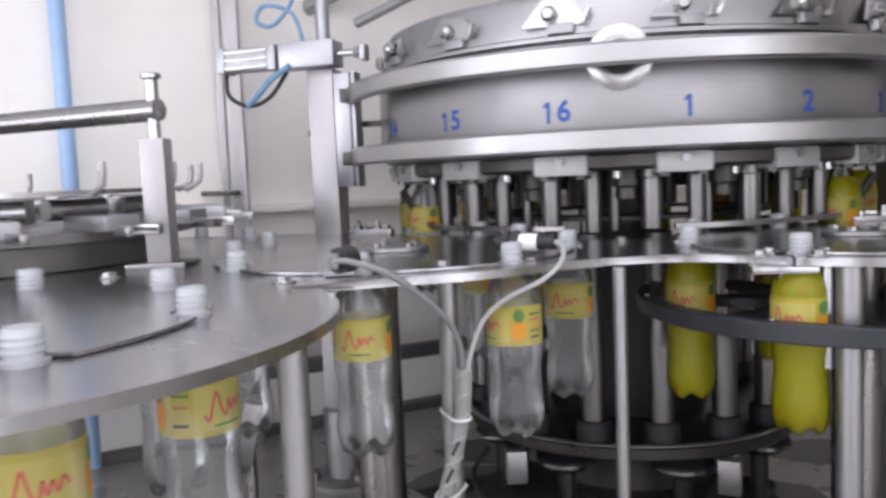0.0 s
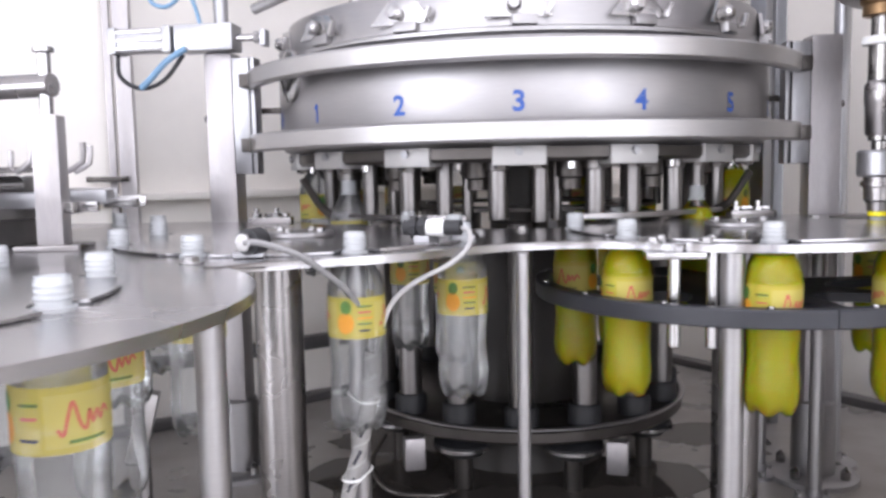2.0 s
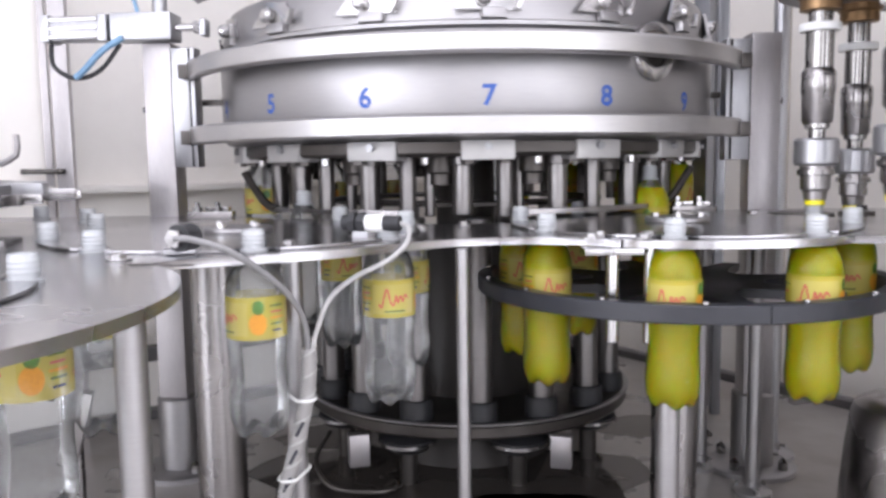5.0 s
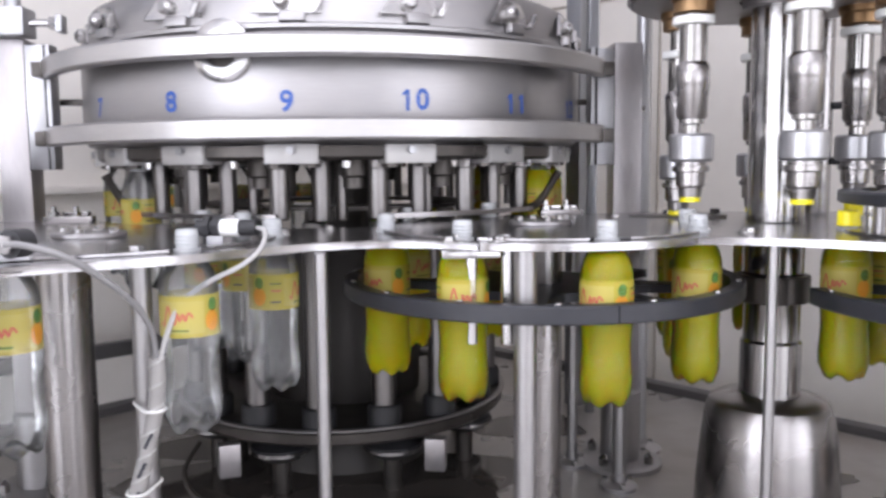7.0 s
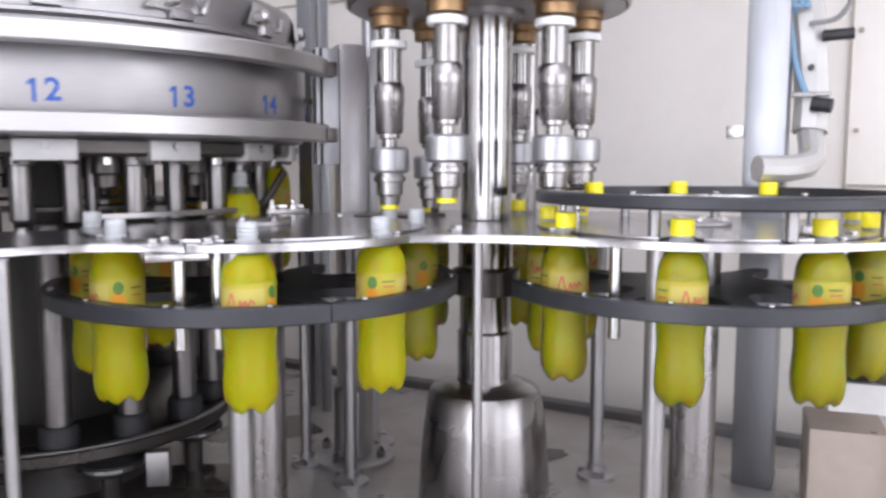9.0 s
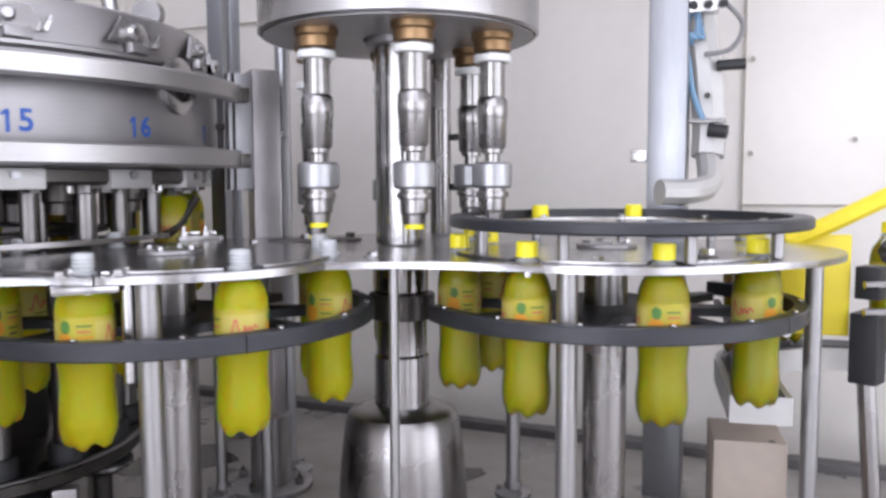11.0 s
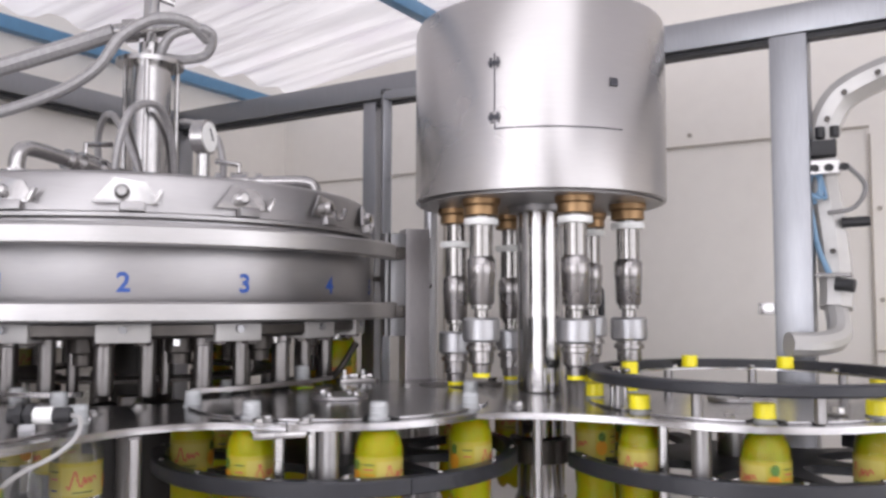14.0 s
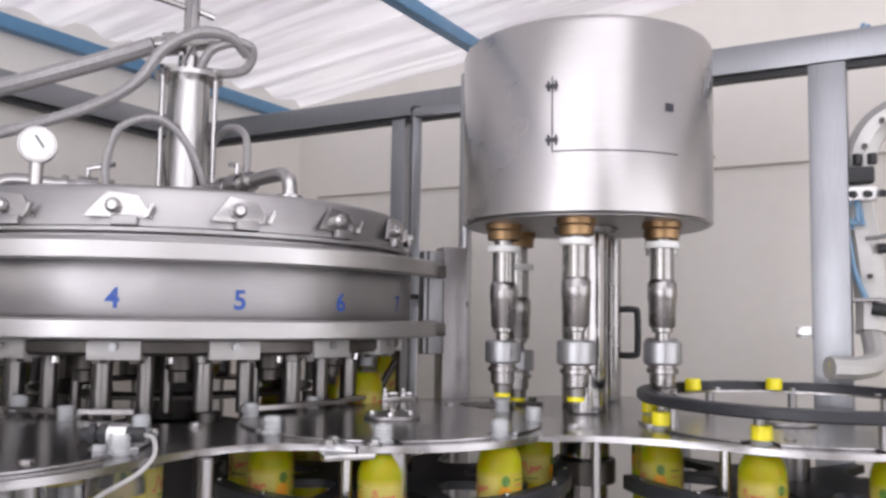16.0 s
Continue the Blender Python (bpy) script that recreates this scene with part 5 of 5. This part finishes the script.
def stroke(r, pts, w):
    """A painted stroke along (angle, height) points."""
    bm = bmesh.new()
    fine = []
    for i in range(len(pts) - 1):
        p0, p1, p2, p3 = [Vector((*pts[min(max(j, 0), len(pts) - 1)], 0)) for j in (i - 1, i, i + 1, i + 2)]
        for k in range(5):
            t = k / 5
            fine.append(0.5 * (2 * p1 + (p2 - p0) * t + (2 * p0 - 5 * p1 + 4 * p2 - p3) * t * t + (3 * p1 - p0 - 3 * p2 + p3) * t ** 3))
    fine.append(Vector((*pts[-1], 0)))
    rows = []
    for i, p in enumerate(fine):
        d = fine[min(i + 1, len(fine) - 1)] - fine[max(i - 1, 0)]
        d = Vector((d.x * r * math.pi / 180, d.y, 0)).normalized()
        nx, ny = -d.y * w, d.x * w
        row = []
        for s in (-1, 1):
            a = radians(p.x + s * nx / r * 180 / math.pi)
            row.append(bm.verts.new((r * math.cos(a), r * math.sin(a), p.y + s * ny)))
        rows.append(row)
    for a, b in zip(rows, rows[1:]):
        bm.faces.new((a[0], b[0], b[1], a[1]))
    return bm


# origin at the neck ring, which rides on the plate; z runs down to the base
BH = -0.223


def body_profile(d=0.0):
    """Half section of the bottle from the base up, shrunk by d."""
    p = [(0.0, BH + 0.012), (0.012, BH + 0.007), (0.022, BH), (0.029, BH + 0.004), (0.034, BH + 0.018), (0.0352, BH + 0.038), (0.0335, BH + 0.060), (0.0325, BH + 0.078),
         (0.0332, BH + 0.096), (0.0345, BH + 0.112), (0.0347, BH + 0.160), (0.0347, BH + 0.174), (0.0338, BH + 0.184), (0.0302, BH + 0.196), (0.0240, BH + 0.207), (0.0165, BH + 0.217), (0.0128, BH + 0.222)]
    return [(max(0.0, r - d), z + (d if i < 3 else 0)) for i, (r, z) in enumerate(p)]


def lobed(profile, n=40):
    """Turned body with five feet pressed into the base."""
    bm = bmesh.new()
    rows = []
    for r, z in profile:
        row = []
        for k in range(n):
            a = 2 * math.pi * k / n
            w = max(0.0, 1 - (z - BH) / 0.03)
            lift = 0.009 * w * (0.5 - 0.5 * math.cos(5 * a)) if r > 0.015 else 0.0
            row.append(bm.verts.new((r * math.cos(a), r * math.sin(a), z + lift)))
        rows.append(row)
    for a, b in zip(rows, rows[1:]):
        for k in range(n):
            bm.faces.new((a[k], a[(k + 1) % n], b[(k + 1) % n], b[k]))
    bmesh.ops.remove_doubles(bm, verts=bm.verts[:], dist=1e-5)
    return bm


shell_mesh = as_mesh("shell", lobed(body_profile()), PET, 60)
full_shell_mesh = as_mesh("shell", lobed(body_profile()), PET_FULL, 60)
liquid_bm = lobed([q for q in body_profile(0.0012) if q[1] < BH + 0.210] + [(0.0, BH + 0.207)])
liquid_mesh = as_mesh("liquid", liquid_bm, DRINK, 60)
portion_mesh = as_mesh("liquid", lobed([q for q in body_profile(-0.0003) if q[1] < BH + 0.210] + [(0.0, BH + 0.207)]), DRINK, 60)
neck_mesh = as_mesh("neck", add_lathe(bmesh.new(), [(0.0128, -0.002), (0.0165, -0.002), (0.0168, 0.001), (0.0132, 0.002), (0.0132, 0.006), (0.0145, 0.007), (0.0145, 0.009), (0.0132, 0.010),
                                                    (0.0142, 0.013), (0.0132, 0.015), (0.0142, 0.018), (0.0132, 0.020), (0.0128, 0.024), (0.0108, 0.024), (0.0108, 0.0)], 28), NECK)
cap_mesh = as_mesh("cap", add_lathe(bmesh.new(), [(0.0135, 0.005), (0.0158, 0.005), (0.0160, 0.008), (0.0157, 0.010), (0.0157, 0.024), (0.0145, 0.027), (0.0, 0.0275)], 36), YELLOW)
LR = 0.0351
LB = BH + 0.009      # base line of the label print
label_mesh = as_mesh("label", ringed(LR, LB + 0.162, LB + 0.112, 0, 360, 48), LABEL)
panel_meshes = [as_mesh("logo_panel", ringed(LR + 0.0003, LB + 0.156, LB + 0.117, a - 6, a + 96, 24), PALE) for a in (10, 190)]
fruit_meshes = [as_mesh("fruit", blob(LR + 0.0004, a, LB + 0.131, 17, 0.013), ORANGE) for a in (125, 305)]
leaf_meshes = [as_mesh("leaf", blob(LR + 0.0005, a, LB + 0.150, 11, 0.0085), GREEN) for a in (126, 306)]
logo_meshes = []
for a in (10, 190):
    pts = [(a + 8, LB + 0.131), (a + 14, LB + 0.126), (a + 20, LB + 0.140), (a + 26, LB + 0.150), (a + 33, LB + 0.134), (a + 40, LB + 0.129), (a + 45, LB + 0.142), (a + 49, LB + 0.132),
           (a + 55, LB + 0.141), (a + 60, LB + 0.133), (a + 66, LB + 0.142), (a + 74, LB + 0.136)]
    logo_meshes.append(as_mesh("logo", stroke(LR + 0.0006, pts, 0.0014), REDINK))
bar_meshes = [as_mesh("print_bar", ringed(LR + 0.0004, LB + z + 0.0025, LB + z, a, a + w, 6), m) for a, w, z, m in
              ((148, 30, 0.150, GREEN), (150, 26, 0.143, REDINK), (148, 32, 0.136, ORANGE), (150, 28, 0.129, GREEN), (152, 22, 0.121, BLACKINK),
               (332, 26, 0.148, GREEN), (334, 22, 0.138, REDINK), (332, 24, 0.122, BLACKINK), (30, 46, 0.1195, GREEN), (210, 46, 0.1195, GREEN))]


def bottle(label, capped, filled):
    b = thing("bottle", label, "bottle", None, "bottles on the line")
    part("shell", full_shell_mesh if filled else shell_mesh, PET_FULL if filled else PET, b, "clear ribbed plastic body")
    part("neck", neck_mesh, NECK, b)
    lab = part("label", label_mesh, LABEL, b, "yellow fruit drink label")
    for me in panel_meshes + fruit_meshes + leaf_meshes + logo_meshes + bar_meshes:
        part(me.name.split(".")[0], me, None, lab)
    if filled:
        part("liquid", liquid_mesh, DRINK, b, "yellow soft drink")
    if capped:
        part("cap", cap_mesh, YELLOW, b, "yellow screw cap")
    return b


KINDS = {"empty": bottle("clear empty plastic bottle with a yellow label", False, False),
         "filled": bottle("plastic bottle of yellow drink, still uncapped", False, True),
         "capped": bottle("plastic bottle of yellow drink with a yellow cap", True, True)}


# ---- the line: place of a bottle after s pitches ----
def circle(c, r, a):
    return Vector((c[0] + r * math.cos(radians(a)), c[1] + r * math.sin(radians(a)), PZ))


S_EXIT = (EXIT_A - 33.4) / 45 + 31
ARCS = [(-14.8, -9.95, LEFT, R_LEFT, lambda s: 130.5 + 45 * (s + 9.9) + L_PHASE),
        (-9.68, 3.75, RIN, R_RIN - 0.0, lambda s: 4.9 - 22.5 * (s - 3.9)),
        (3.95, 9.20, INF, R_IN, lambda s: 9.4 + 45 * s),
        (9.62, 23.05, FILL, RF, lambda s: 12 - 22.5 * (s - 4)),
        (23.30, 28.62, OUT, R_OUT, lambda s: 19.93 + 45 * (s - 21)),
        (28.85, 32.70, CAP, R_CAP, lambda s: 185.2 - 60 * (s - 28.97)),
        (33.15, S_EXIT, DIS, R_DIS, lambda s: 33.4 + 45 * (s - 31))]
L_PHASE = -16.0


def along(s):
    if s < ARCS[0][0]:
        p = circle(LEFT, R_LEFT, -90)
        return p + Vector((-0.196 * (ARCS[0][0] - s), 0, 0))
    if s > S_EXIT:
        return exit_path(0.192 * (s - S_EXIT)) + Vector((0, 0, PZ))
    for i, (s0, s1, c, r, f) in enumerate(ARCS):
        if s <= s1:
            if s >= s0:
                return circle(c, r, f(s))
            t0, t1, c0, r0, f0 = ARCS[i - 1]
            h = s0 - t1
            p, q = circle(c0, r0, f0(t1)), circle(c, r, f(s0))
            dp = (p - circle(c0, r0, f0(t1 - 0.02))) / 0.02 * h
            dq = (circle(c, r, f(s0 + 0.02)) - q) / 0.02 * h
            t = (s - t1) / h
            return p * (2 * t ** 3 - 3 * t * t + 1) + dp * (t ** 3 - 2 * t * t + t) + q * (3 * t * t - 2 * t ** 3) + dq * (t ** 3 - t * t)
    return circle(DIS, R_DIS, EXIT_A)


def lift(s):
    """Height over the plate while the bottle rides up to the filling valve and down again."""
    return 0.104 * (ease(9.9, 11.0, s) - ease(21.75, 22.95, s))


def spin(s):
    d = along(s + 0.05) - along(s - 0.05)
    return math.degrees(math.atan2(d.y, d.x))


def spot(s, up=0.0, turn=0.0):
    p = along(s)
    return pose(p.x, p.y, PZ + 0.002 + lift(s) + up, 0, 0, spin(s) + turn)


PITCH = 0.793
LAG = 4 / 0.793 - 4 / 0.8
STEP = 0.2
TIMES = [round(k * STEP, 2) for k in range(int(16 / STEP) + 1)]
FILL_S, CAP_S = 17.0, 30.2
rng = random.Random(7)
MOVES = []
for k in range(-19, 37):
    kind = "capped" if k >= CAP_S else "filled" if k >= FILL_S - 0.5 else "empty"
    b = copy_thing(KINDS[kind], Matrix())
    turn = rng.uniform(0, 360)
    MOVES.append((b, [(t, spot(k + t / PITCH - LAG, 0, turn)) for t in TIMES]))
    if kind == "empty" and k + 20 > FILL_S:
        q = thing("drink_portion", "measure of yellow drink that runs from the bowl into a bottle", "drink", None, "drink portions")
        part("liquid", portion_mesh, DRINK, q)
        rows = []
        for t in TIMES:
            s = k + t / PITCH - LAG
            p = circle(FILL, RF, 12 - 22.5 * (s - 4)) if s < FILL_S else along(s)
            down = ease(FILL_S - 0.9, FILL_S - 0.1, s)
            z = (1 - down) * 1.612 + down * (PZ + 0.002 + lift(s))
            rows.append((t, pose(p.x, p.y, z, 0, 0, spin(s) + turn if s >= FILL_S else -22.5 * s)))
        MOVES.append((q, rows))
    if kind != "capped" and k + 20 > 23:
        c = thing("screw_cap", "yellow plastic screw cap carried to its bottle", "bottle cap", None, "screw caps")
        part("cap", cap_mesh, YELLOW, c)
        rows = []
        for t in TIMES:
            s = k + t / PITCH - LAG
            if s >= 28.85:
                p = along(s)
                z = PZ + 0.033 - cap_drop(max(85.0, 185.2 - 60 * (s - 28.97)))
            elif s >= 26.73:
                p = circle(CAP, R_CAP, 185.2 - 60 * (s - 28.97))
                z = PZ + 0.033
            elif s >= 26.3:
                f = (s - 26.3) / 0.43
                p = circle(CRC, 0.237, 113) * (1 - f) + circle(CAP, R_CAP, 312.4) * f
                z = 1.2790 + (PZ + 0.033 - 1.2790) * f
            elif s >= 24.45:
                p = circle(CRC, 0.237, 113 - 45 * (26.3 - s))
                z = 1.2790
            else:
                w = (24.45 - s) * 0.05
                p = circle(CRC, 0.237, 30)
                seg, left_w = [Vector(v) for v in CH], w
                q_ = seg[0]
                for a_, b_ in zip(seg, seg[1:]):
                    l_ = (b_ - a_).length
                    q_ = a_ + (b_ - a_) * min(1, left_w / l_)
                    if left_w <= l_:
                        break
                    left_w -= l_
                p = q_ if w > 0.01 else p
                z = q_.z - 0.012 if w > 0.01 else 1.2790
            rows.append((t, pose(p.x, p.y, z, 0, 0, 20 * s % 60)))
        MOVES.append((c, rows))
for b in KINDS.values():
    for ch in list(b.children_recursive):
        bpy.data.objects.remove(ch)
    bpy.data.objects.remove(b)


def motions():
    for ob, rows in MOVES:
        walk(ob, rows)
    walk(filler, [(t, pose(0, 0, 0, 0, 0, -7.7 + 42.19 - 22.5 - 22.5 * (t / PITCH - LAG))) for t in TIMES[::5]] + [(16.0, pose(0, 0, 0, 0, 0, -7.7 + 42.19 - 22.5 - 22.5 * (16.0 / PITCH - LAG)))] if TIMES[::5][-1] < 16 else
         [(t, pose(0, 0, 0, 0, 0, -7.7 + 42.19 - 22.5 - 22.5 * (t / PITCH - LAG))) for t in TIMES[::5]])
    for g, a in GAUGES:
        walk(g, [(t, pose(0, 0, 0, 0, 0, -22.5 * (t / PITCH - LAG)) @ pose(0.41 * math.cos(radians(a)), 0.41 * math.sin(radians(a)), 0, 0, 0, a + 135)) for t in TIMES])
    walk(rin, [(t, pose(RIN[0], RIN[1], 0, 0, 0, 4.9 - 22.5 * (t / PITCH - LAG - 3.9))) for t in TIMES[::5]])
    walk(turret, [(t, pose(CAP[0], CAP[1], 0, 0, 0, 185.2 - 60 * (t / PITCH - LAG - 28.97))) for t in TIMES[::2]])
    for hd, a in CAP_HEADS:
        walk(hd, [(t, pose(0, 0, -cap_drop(a + 185.2 - 60 * (t / PITCH - LAG - 28.97)), 0, 0, a)) for t in TIMES])
    for s, c, n, ph in STARS:
        walk(s, [(t, pose(c[0], c[1], 0, 0, 0, ph + 360 / n * (t / PITCH - LAG))) for t in TIMES[::5]])


motions()
